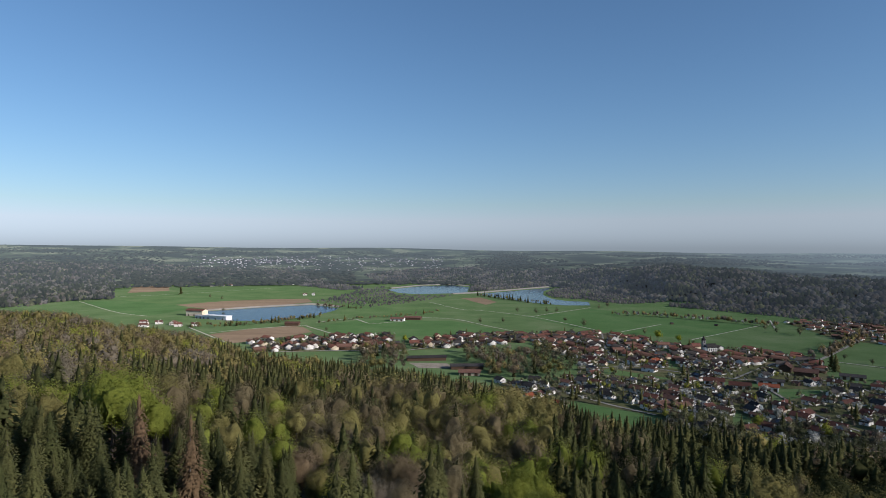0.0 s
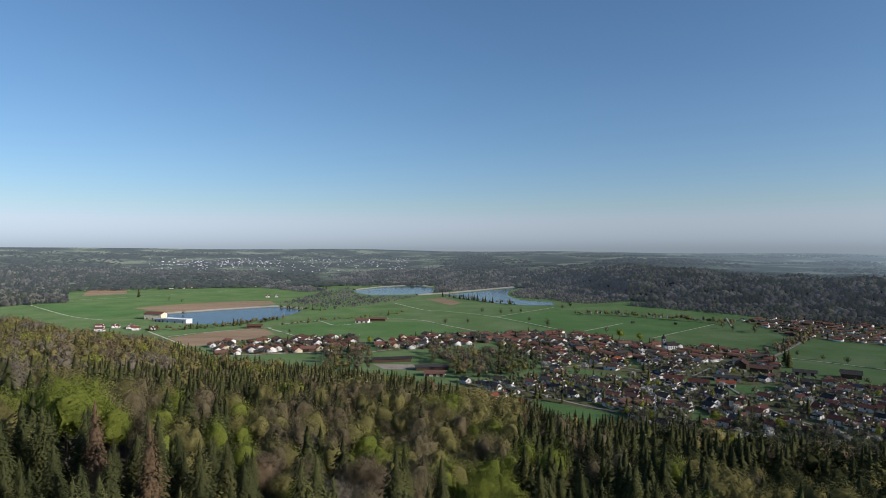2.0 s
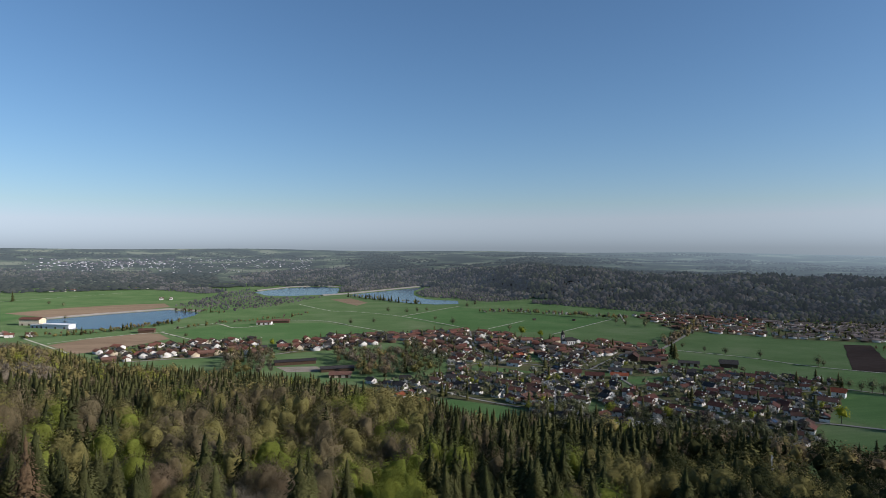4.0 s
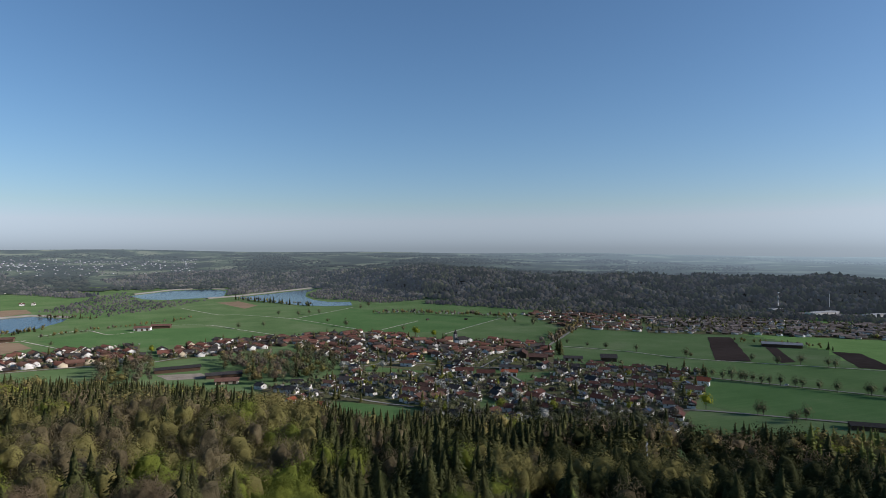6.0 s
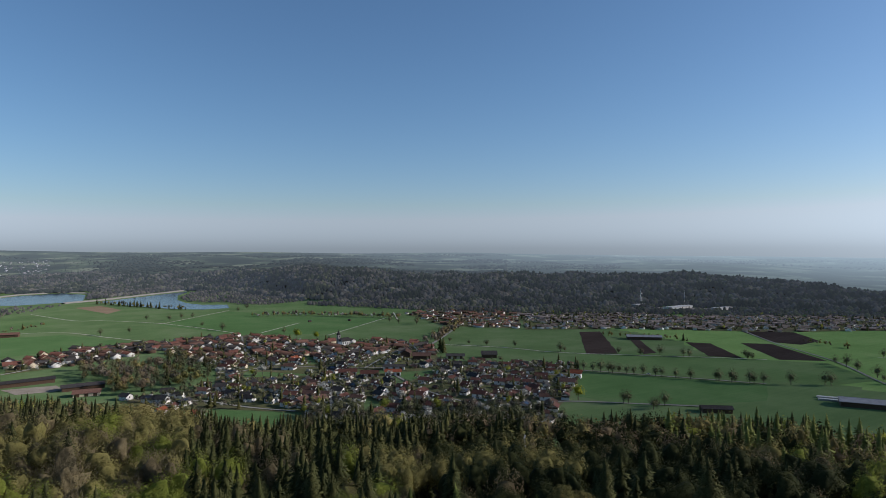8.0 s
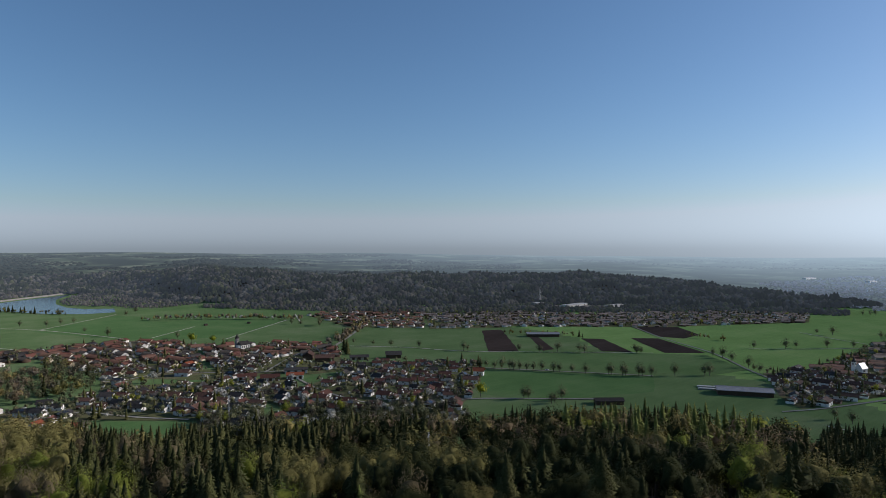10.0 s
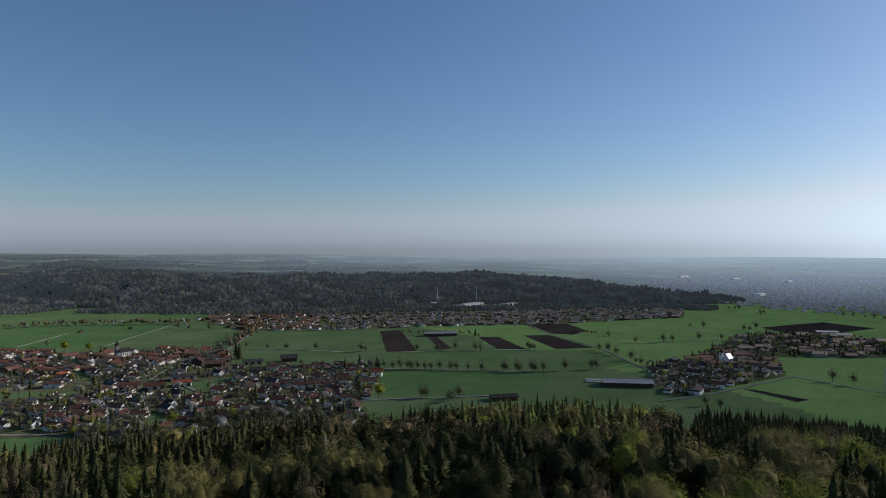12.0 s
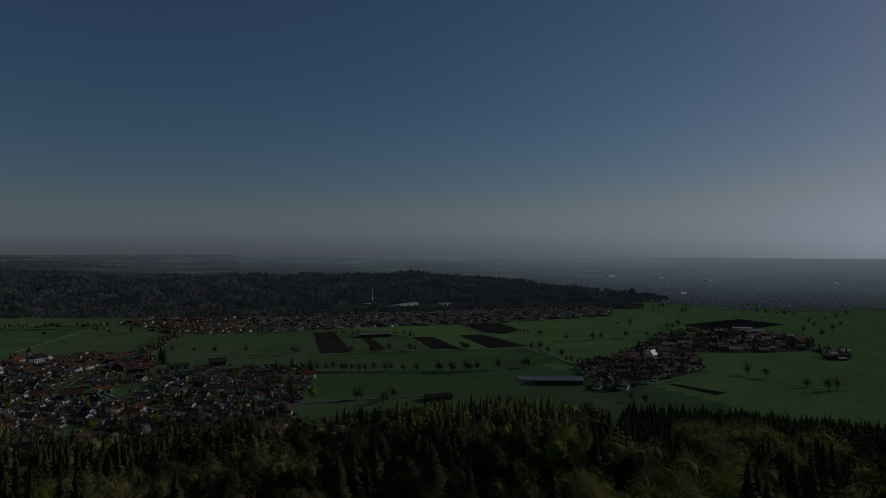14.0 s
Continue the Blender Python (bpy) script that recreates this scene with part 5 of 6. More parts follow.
def church(L, W, wall_h, pitch, tower_w, tower_h, label, roof_mat, helm_mat, helm, end=-1, tower_mat=None):
    """Nave with a round-ended chancel and a west tower."""
    t = tagged(new("church"), label, "church")
    half = W / 2
    ridge = wall_h + half * math.tan(radians(pitch))
    bm = bmesh.new()
    prism(bm, -L / 2, L / 2, half, -0.6, wall_h, ridge)
    part("nave", bm, PLASTER, t, "white plastered nave")
    part("roof", roof_mesh(L, half, wall_h, ridge, 0.5, 0.5), roof_mat, t)
    bm = bmesh.new()
    n = 8
    ring = [[bm.verts.new((end * (L / 2 + 0.1 + 4.5 * math.sin(math.pi * k / n)), half * 0.75 * math.cos(math.pi * k / n), z)) for k in range(n + 1)] for z in (-0.6, wall_h)]
    for k in range(n):
        bm.faces.new((ring[0][k], ring[0][k + 1], ring[1][k + 1], ring[1][k]))
    top = bm.verts.new((end * (L / 2 + 0.1), 0, wall_h + (ridge - wall_h) * 0.7))
    for k in range(n):
        bm.faces.new((ring[1][k], ring[1][k + 1], top)).material_index = 1
    part("chancel", bm, [PLASTER, roof_mat], t)
    w = tower_w / 2
    bm = bmesh.new()
    box(bm, -w, w, -w, w, -0.6, tower_h)
    for z in (tower_h * 0.55, tower_h - 0.3):
        box(bm, -w - 0.15, w + 0.15, -w - 0.15, w + 0.15, z, z + 0.3)
    tower = part("tower", bm, tower_mat or PLASTER, t, "square bell tower")
    tower.matrix_basis = pose(-L / 2 + w * 0.4, half + w - 0.4, 0)
    bm = bmesh.new()
    prof = [(w * 1.2, tower_h), (w * 1.05, tower_h + helm * 0.2), (w * 0.55, tower_h + helm * 0.55), (0.12, tower_h + helm)]
    prev = None
    for rr, z in prof:
        row = [bm.verts.new((rr * math.cos(a + 0.785) * 1.25, rr * math.sin(a + 0.785) * 1.25, z)) for a in [k * math.pi / 4 for k in range(8)]]
        if prev:
            for k in range(8):
                bm.faces.new((prev[k], prev[(k + 1) % 8], row[(k + 1) % 8], row[k]))
        else:
            bm.faces.new(row)
        prev = row
    bm.faces.new(prev)
    box(bm, -0.06, 0.06, -0.06, 0.06, tower_h + helm - 0.2, tower_h + helm + 1.6)
    box(bm, -0.4, 0.4, -0.05, 0.05, tower_h + helm + 0.9, tower_h + helm + 1.05)
    part("spire", bm, helm_mat, tower)
    w0 = None
    for s in (1, -1):
        for k in range(4):
            m = pose(-L / 2 + L * (k + 0.6) / 4.2, s * (half + 0.01), wall_h * 0.35, 0, 0, 0 if s > 0 else 180)
            if w0 is None:
                w0 = part("window", window_mesh(1.1, 3.0), [PLASTER, GLASS], t)
                w0.matrix_basis = m
            else:
                share(w0, m)
    s0 = None
    for a in (0, 90, 180, 270):
        m = pose(0, 0, 0, 0, 0, a) @ pose(0, w + 0.01, tower_h - 3.4)
        if s0 is None:
            s0 = part("belfry_opening", window_mesh(1.0, 2.2), [STONE, GLASS], tower)
            s0.matrix_basis = m
        else:
            share(s0, m)
    return t


KINDS = [
    house(14, 10.5, 5.4, 25, PLASTER, TILE_RED, "white house with a low red tiled gable roof", True, True, 6),
    house(13, 10, 5.3, 27, PLASTER, TILE_BROWN, "white house with a brown tiled gable roof", True, True, 6, dormer=True),
    house(12, 10, 5.2, 30, PLASTER, TILE_DARK, "white house with a dark grey tiled roof", False, False, 6),
    house(17, 12, 5.5, 24, PLASTER, TILE_BROWN, "large farmhouse with timber upper storey and brown roof", True, True, 8),
    house(11, 9.5, 5.0, 33, PLASTER_CREAM, TILE_RED, "cream coloured house with a steep red tiled roof", False, False, 6),
    house(14, 10.5, 5.4, 25, PLASTER, TILE_DARK, "white house with dark roof and solar panels", True, False, 6, panels=True),
    house(11.5, 10, 4.8, 29, PLASTER, TILE_ORANGE, "white house with a bright orange tiled roof", False, True, 6),
    house(8.5, 6.5, 2.7, 27, TIMBER, TILE_BROWN, "small wooden outbuilding with a brown tiled roof", False, False, 4, over=0.6),
]
used = set()


def put(kind, x, y, a, s=1.0, z=None):
    m = Matrix.LocRotScale((x, y, float(ground_z(x, y)) if z is None else z), Euler((0, 0, a)), None)
    if kind not in used:
        used.add(kind)
        KINDS[kind].matrix_basis = m @ Matrix.Diagonal((s, s, s, 1))
        return KINDS[kind]
    c = copy_thing(KINDS[kind], m)
    c.scale = (s, s, s)
    return c


def near_line(x, y, line):
    best = 1e9
    for (x1, y1), (x2, y2) in zip(line, line[1:]):
        dx, dy = x2 - x1, y2 - y1
        t = max(0, min(1, ((x - x1) * dx + (y - y1) * dy) / (dx * dx + dy * dy)))
        best = min(best, math.hypot(x - x1 - t * dx, y - y1 - t * dy))
    return best


STREETS = [ROAD_VILLAGE_WEST, ROAD_AVENUE, ROAD_TREES, ROAD_WOOD, ROAD_DIAGONAL, ROAD_HAMLET, STREET_A, STREET_B, STREET_C, STREET_D, STREET_E, STREET_F]
GREENS = [MEADOW_L, MEADOW_M, MEADOW_N]
taken = []


def free(x, y, gap):
    return all((x - a) ** 2 + (y - b2) ** 2 > max(gap, c) ** 2 for a, b2, c in taken)


# buildings that stand out
def stand(ob, x, y, degrees, reach=16):
    ob.matrix_basis = pose(x, y, float(ground_z(x, y)), 0, 0, degrees)
    taken.append((x, y, reach))
    return ob


stand(church(15, 9.5, 7, 45, 4.4, 16, "white village church with dark roof and dark pointed tower", TILE_DARK, TILE_DARK, 7, tower_mat=STONE), 388, 905, 12, 26)
stand(church(12, 8.5, 6.5, 54, 3.8, 13.5, "white hamlet church with pale shining roof", SHEET_BRIGHT, TILE_DARK, 6, 1), 871, 238, -11, 26)
stand(hall("hall", 18, 11, 5, 20, PLASTER, TILE_ORANGE, "white workshop hall with a bright orange red roof", "hall"), 345, 660, -30, 22)
stand(hall("hall", 26, 11, 4.5, 16, PLASTER, TILE_DARK, "long white hall with a dark grey roof", "hall"), 362, 690, -30, 20)
stand(house(12, 10, 6.0, 30, PLASTER, TILE_ORANGE, "white end house with an orange roof at the meadow edge", windows=4), 518, 533, -52, 18)
taken.append((524, 520, 12))
stand(hall("barn", 54, 16, 5, 14, TIMBER, SHEET_GREY, "long dark timber barn standing among meadows"), 829, 696, -42, 30)
stand(hall("barn", 52, 18, 5, 15, TIMBER, SHEET_GREY, "long barn with a grey sheet roof beside a farmyard"), 655, 283, -58, 36)
stand(hall("farm_building", 28, 12, 5, 24, PLASTER, TILE_BROWN, "white farm building with a brown roof amid meadows"), -92, 1276, -12, 20)
stand(hall("farm_building", 34, 13, 5, 20, TIMBER, TILE_BROWN, "long brown farm shed behind the farmhouse"), -62, 1300, -10, 20)
stand(hall("barn", 26, 12, 5, 22, TIMBER, TILE_BROWN, "brown timber field barn beside a ploughed field"), -288, 1196, 0, 18)
stand(hall("stable_hall", 52, 13, 4.5, 14, TIMBER, TILE_DARK, "long dark roofed shed beside a gravel yard", "shed"), -22, 832, 8, 28)
stand(hall("stable_hall", 40, 14, 4.2, 14, TIMBER, TILE_DARK, "wide dark roofed hall beside a gravel yard", "shed"), 30, 775, 2, 28)
stand(hall("farm_building", 24, 12, 3.6, 22, PLASTER_CREAM, TILE_BROWN, "cream building with a brown roof beside the yard"), 32, 738, -8, 22)
stand(hall("power_station", 44, 18, 12, 20, PLASTER_CREAM, TILE_RED, "cream power station hall with a red roof at the lake", "power station"), -536, 1362, -20, 34)
stand(hall("power_station", 60, 16, 8, 4, SHEET_WHITE, SHEET_WHITE, "white flat roofed works building at the lake end", "works building"), -466, 1296, -25, 34)
stand(hall("works_hall", 30, 14, 6, 8, SHEET_WHITE, SHEET_PALE, "white flat works hall beside the lake", "works building"), -505, 1315, -25, 24)
stand(hall("barn", 34, 16, 5, 10, TIMBER, SHEET_PALE, "farm hall with a pale sheet roof"), 1268, 184, -60, 26)
stand(hall("barn", 42, 18, 5, 14, TIMBER, SHEET_PALE, "wide farm hall with a pale grey roof"), 1235, 165, -70, 26)
stand(hall("barn", 26, 12, 4, 14, TIMBER, TILE_DARK, "low grey roofed barn at the edge of the wood"), 517, 352, -40, 20)
stand(hall("school", 24, 11, 4, 20, PLASTER_CREAM, TILE_DARK, "low cream school building with a dark roof", "school"), 470, 716, -32, 20)
stand(hall("barn", 20, 12, 5.5, 30, TIMBER, TILE_DARK, "tall timber barn with a dark steep roof"), 512, 695, -32, 14)
stand(hall("barn", 20, 13, 6, 30, TIMBER, TILE_BROWN, "large barn with a broad red brown roof"), 420, 765, 55, 24)
stand(hall("barn", 24, 12, 5.5, 28, TIMBER, TILE_BROWN, "large barn with a broad brown roof"), 428, 735, -35, 24)
stand(hall("barn", 20, 11, 4.6, 24, PLASTER, TILE_RED, "long white building with a red tiled roof"), 300, 690, -25, 20)
stand(hall("barn", 20, 11, 4.6, 24, PLASTER, TILE_RED, "long white building with a red tiled roof"), 318, 668, -25, 20)
stand(hall("works_hall", 90, 24, 5, 3, PLASTER, SHEET_PALE, "long white flat factory hall below the ridge", "factory"), 1330, 1010, 5, 50)
stand(hall("works_hall", 60, 20, 5, 3, PLASTER, SHEET_PALE, "white flat factory hall below the ridge", "factory"), 1390, 930, 2, 50)
stand(hall("works_hall", 40, 18, 7, 3, STONE, SHEET_PALE, "grey factory hall beside the tall mast", "factory"), 1275, 1085, 5, 40)
for x, y, L in ((2900, 760, 60), (2930, 560, 44), (2890, 980, 80), (2990, 90, 60), (2100, 480, 40)):
    stand(hall("works_hall", L, 18, 7, 6, SHEET_WHITE, SHEET_BRIGHT, "low white hall with a shining roof in the far town", "works building"), x, y, -8, 30)
for x, y, a in ((-430, 1948, 10), (-405, 1955, 95), (-880, 2384, 0), (-845, 2400, 80), (-820, 2410, 5), (-640, 2480, 0), (-600, 2490, 10), (-565, 2500, 90), (436, 2412, 15),
                (-552, 1215, 10), (-520, 1205, 95), (-585, 1222, 5), (-560, 1170, 0), (-500, 1180, 15), (-470, 1185, 10)):
    put(random.choice([0, 1, 3]), x, y, radians(a), 0.9)
    taken.append((x, y, 18))

random.seed(4)


def settle(poly, gap, seed, choice, angle, limit, scale=(0.70, 0.96), street_gap=9):
    """Houses in a village quarter, clear of streets, greens and each other."""
    x, y = scatter(poly, gap, seed)
    r2 = random.Random(seed)
    done = []
    for px, py in zip(x, y):
        if len(done) >= limit:
            break
        if any(near_line(px, py, s) < street_gap for s in STREETS) or any(in_poly(np.array(px), np.array(py), g) for g in GREENS) or not free(px, py, gap * 0.72):
            continue
        a = radians(angle) + 0.18 * math.sin(px / 70) + 0.15 * math.cos(py / 60) + r2.choice([0, 0, 0, 1.571]) + r2.uniform(-0.25, 0.25)
        taken.append((px, py, 0))
        done.append((px, py, a, r2.choice(choice), r2.uniform(*scale)))
    return done


plots = []
plots += settle(VILLAGE_SLOPE, 18, 66, [6, 6, 0, 1, 2], -55, 14)
plots += settle(VILLAGE_SOUTH, 18, 64, [0, 1, 2, 2, 3, 5, 7, 7], -55, 130)
plots += settle(VILLAGE_NEAR, 20, 69, [0, 1, 1, 2, 7], -50, 44)
plots += settle(VILLAGE_EAST, 16.2, 65, [0, 0, 0, 1, 4, 1, 2, 3, 5, 7], -46, 190)
plots += settle(VILLAGE_MID, 16.6, 63, [0, 0, 1, 1, 2, 4, 3, 5, 7], -58, 160)
plots += settle(VILLAGE_NORTH, 16.2, 62, [0, 0, 1, 1, 3, 4, 6, 2], -62, 210)
plots += settle(VILLAGE_WEST, 16.5, 61, [0, 1, 1, 2, 4, 5, 7], -55, 120)
plots += settle(VILLAGE_CORE, 17, 59, [0, 1, 1, 2, 3, 5, 7], -60, 60)
plots += settle(VILLAGE_GAP, 17, 58, [0, 1, 1, 2, 4, 7], -58, 40)
plots += settle(HAMLET_A, 16, 67, [3, 3, 7, 7, 1, 2], -70, 80)
plots.sort(key=lambda p: math.hypot(p[0], p[1]))
for px, py, a, k, s in plots[:290]:
    put(k, px, py, a, s)


# ---------------------------------------------------------------- villages and towns far off
def house_shape(L, W, h, pitch):
    half, ridge = W / 2, h + W / 2 * math.tan(radians(pitch))
    bm = bmesh.new()
    prism(bm, -L / 2, L / 2, half, -1.0, h, ridge)
    bmesh.ops.triangulate(bm, faces=bm.faces[:])
    bm.verts.index_update()
    wall = (np.array([v.co[:] for v in bm.verts]), np.array([[v.index for v in f.verts] for f in bm.faces]))
    bm.free()
    bm = roof_mesh(L, half, h, ridge, 0.8, 0.8, 0.35)
    bmesh.ops.triangulate(bm, faces=bm.faces[:])
    bm.verts.index_update()
    roof = (np.array([v.co[:] for v in bm.verts]), np.array([[v.index for v in f.verts] for f in bm.faces]))
    bm.free()
    return wall, roof


def far_town(name, poly, gap, seed, label, size=1.0, keep_share=0.8, plots=None, hazy=False, plain=False):
    """A settlement too far to tell its parts: gabled houses joined."""
    r2 = np.random.default_rng(seed)
    if plots is None:
        x, y = scatter(poly, gap, seed)
        keep = r2.uniform(size=len(x)) < keep_share
        x, y = x[keep], y[keep]
    else:
        x, y = np.array([p[0] for p in plots]), np.array([p[1] for p in plots])
    k = r2.integers(0, 7, len(x))
    # ridges run along the slope, a few across it
    turned = np.array([p[2] for p in plots]) if plots is not None else -0.95 + 0.3 * wave(x, y, 160, seed) + r2.choice([0, 0, 1.571], len(x)) + r2.normal(size=len(x)) * 0.2
    sc = size * r2.uniform(0.8, 1.2, len(x))
    # hazy: walls and roofs that carry the haze as a painted glow
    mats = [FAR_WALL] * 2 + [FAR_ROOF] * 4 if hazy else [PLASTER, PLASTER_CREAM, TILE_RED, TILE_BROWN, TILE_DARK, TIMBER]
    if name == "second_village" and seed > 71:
        mats = [PLASTER, PLASTER_CREAM, TILE_GREY, TILE_GREY, TILE_DARK, TIMBER]
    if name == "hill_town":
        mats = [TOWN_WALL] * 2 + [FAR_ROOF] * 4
    if plain:
        mats = [STONE, TIMBER, TILE_BROWN, TILE_DARK, TILE_DARK, TIMBER]
    specs = [(15, 10, 4.0, 26, 0, 2), (14, 10, 4.3, 28, 0, 3), (13, 10, 4.2, 31, 0, 4), (19, 12, 4.2, 24, 5, 3), (12, 10, 3.6, 33, 1, 2), (15, 10, 3.6, 26, 5, 4), (11, 8, 2.8, 26, 5, 4)]
    shapes = []
    for L, W, h, p, wm, rm in specs:
        (V1, F1), (V2, F2) = house_shape(L, W, h, p)
        shapes.append((V1, F1, wm, V2, F2, rm))
    join_trees(name, [(s[0], s[1], None, s[2]) for s in shapes], mats, x, y, k, sc, seed + 1, label, "houses", 0.0, turned=turned)
    join_trees(name + "_roofs", [(s[3], s[4], None, s[5]) for s in shapes], mats, x, y, k, sc, seed + 1, label + ", their tiled roofs", "roofs", 0.0, turned=turned)


far_town("outer_houses", None, 0, 70, "white and timber houses with brown roofs along the village edge", plots=plots[290:])
far_town("outer_houses", HAMLET_B, 22, 68, "dark roofed houses and barns of the hamlet", plain=True)
far_town("outer_houses", HAMLET_C, 26, 77, "dark roofed houses at the hamlet edge", plain=True)
far_town("second_village", SECOND_VILLAGE_A, 18, 71, "red roofed white houses of the village below the ridge", 0.76)
far_town("second_village", SECOND_VILLAGE_B, 16, 72, "brown and dark roofed houses of the village below the ridge", 0.74, 0.7)
far_town("second_village", SECOND_VILLAGE_C, 16, 73, "dark roofed houses of the village below the ridge", 0.74, 0.8)
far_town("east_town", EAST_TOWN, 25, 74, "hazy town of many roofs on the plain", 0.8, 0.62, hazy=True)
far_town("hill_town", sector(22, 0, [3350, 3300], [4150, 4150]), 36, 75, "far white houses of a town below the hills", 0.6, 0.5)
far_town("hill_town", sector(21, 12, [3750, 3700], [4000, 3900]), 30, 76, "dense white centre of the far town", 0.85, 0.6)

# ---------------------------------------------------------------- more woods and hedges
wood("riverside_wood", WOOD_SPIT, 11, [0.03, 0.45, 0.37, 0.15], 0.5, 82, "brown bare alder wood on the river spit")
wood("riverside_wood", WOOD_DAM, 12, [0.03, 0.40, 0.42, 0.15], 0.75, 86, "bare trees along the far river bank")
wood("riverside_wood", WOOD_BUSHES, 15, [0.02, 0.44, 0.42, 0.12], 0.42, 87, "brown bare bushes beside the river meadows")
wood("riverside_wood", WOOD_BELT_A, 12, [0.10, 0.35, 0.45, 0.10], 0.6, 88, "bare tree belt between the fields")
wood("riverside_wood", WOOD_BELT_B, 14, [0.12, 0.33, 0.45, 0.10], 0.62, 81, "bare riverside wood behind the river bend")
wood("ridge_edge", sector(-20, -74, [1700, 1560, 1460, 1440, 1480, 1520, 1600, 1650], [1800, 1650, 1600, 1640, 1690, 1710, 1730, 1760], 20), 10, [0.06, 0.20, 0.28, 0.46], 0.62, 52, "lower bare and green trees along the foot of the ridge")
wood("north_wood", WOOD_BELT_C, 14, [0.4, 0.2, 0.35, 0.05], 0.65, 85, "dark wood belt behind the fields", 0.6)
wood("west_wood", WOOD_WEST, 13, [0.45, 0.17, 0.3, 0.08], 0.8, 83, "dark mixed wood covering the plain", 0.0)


LOW_SHAPES = [(*shape, m) for v in range(2) for m, shape in enumerate((
    spruce_shape(20, 3.8, 70, 540 + v), leaf_shape(16, 5.2, 7, 70, 2.0, 550 + v, 0.15, 0.65, 0.2), leaf_shape(16, 5.4, 7, 70, 2.0, 560 + v, 0.15, 0.65, 0.2),
    leaf_shape(15, 5.2, 7, 70, 1.5, 570 + v, 0.12), leaf_shape(12, 4.8, 7, 70, 1.4, 580 + v, 0.12), leaf_shape(14, 5.4, 7, 70, 1.5, 590 + v, 0.12)))]


def tree_line(name, line, gap, spread, share, size, seed, label, category="hedge"):
    """Hedge or row of bushes along a line, joined; share: spruce, brown, grey, olive, blossom, yellow."""
    r2 = np.random.default_rng(seed)
    X, Y = [], []
    for (x1, y1), (x2, y2) in zip(line, line[1:]):
        n = max(1, int(math.hypot(x2 - x1, y2 - y1) / gap))
        t = np.arange(n) / n
        X.append(x1 + (x2 - x1) * t)
        Y.append(y1 + (y2 - y1) * t)
    X, Y = np.concatenate(X), np.concatenate(Y)
    X, Y = X + r2.normal(size=len(X)) * spread, Y + r2.normal(size=len(Y)) * spread
    k = r2.choice(6, len(X), p=share) + 6 * r2.integers(0, 2, len(X))
    return join_trees(name, LOW_SHAPES, [NEEDLE, TWIG_BROWN, TWIG_GREY, LEAF_OLIVE, BLOSSOM, LEAF_YELLOW], X, Y, k, 1.35 * size * r2.uniform(0.5, 1.3, len(X)), seed, label, category)


tree_line("hedge", HEDGE_LAKE, 2.4, 8, [0.1, 0.2, 0.2, 0.5, 0, 0], 0.5, 91, "green and brown bushes along the lake shore")
tree_line("hedge", HEDGE_RIVER, 7, 3, [0.7, 0.1, 0.1, 0.1, 0, 0], 0.6, 92, "dark bushes along the river bank")
tree_line("hedge", HEDGE_MEADOW, 2.6, 4, [0.0, 0.08, 0.44, 0.28, 0.20, 0], 0.6, 93, "hedge with white blossom between meadows")
tree_line("hedge", HEDGE_FARM, 6, 5, [0.05, 0.3, 0.25, 0.4, 0, 0], 0.42, 94, "low bare hedge leading to the farm")
tree_line("hedge", HEDGE_PATH, 6, 3, [0.3, 0.3, 0.2, 0.2, 0, 0], 0.42, 95, "dark low hedge beside the dam")
tree_line("hedge", HEDGE_BARN, 6, 4, [0.1, 0.2, 0.1, 0.6, 0, 0], 0.42, 96, "green bushes beside the long barn")
tree_line("hedge", HEDGE_EAST, 5, 4, [0.1, 0.2, 0.2, 0.4, 0.1, 0], 0.45, 97, "green bushes at a field corner")
tree_line("hedge", [ROAD_AVENUE[0], ROAD_AVENUE[1], ROAD_AVENUE[2], ROAD_AVENUE[3]], 5, 6, [0.02, 0.38, 0.40, 0.20, 0, 0], 0.75, 98, "bare avenue trees along the village road", "trees")

# ---------------------------------------------------------------- groves inside the village
GROVE_SHAPES = [(*twig_shape(19, 6.0, 220, 1.8, 500 + v), 3 + v % 2) for v in range(2)] + [(*leaf_shape(18, 6.0, 11, 240, 1.3, 505 + v, 0.1, 0.42, 0.3), 8) for v in range(2)] + [(*leaf_shape(17, 5.5, 11, 220, 1.3, 510, 0.2), 2), (*spruce_shape(22, 3.8, 120, 511), 0)]
for poly, gap, seed, label in ((GROVE_A, 12, 101, "bare brown grove of tall trees inside the village"), (GROVE_B, 11, 102, "half green grove on the village slope"), (GROVE_C, 12.5, 103, "brown bare grove below the western houses")):
    x, y = scatter(poly, gap, seed)
    fr = np.array([free(a, b2, 14) for a, b2 in zip(x, y)], bool)
    x, y = x[fr], y[fr]
    r2 = np.random.default_rng(seed)
    join_trees("grove", GROVE_SHAPES, WOOD_MATS + [SPROUT], x, y, r2.choice(6, len(x), p=[0.16, 0.14, 0.24, 0.22, 0.19, 0.05]), r2.uniform(0.7, 1.1, len(x)), seed, label)

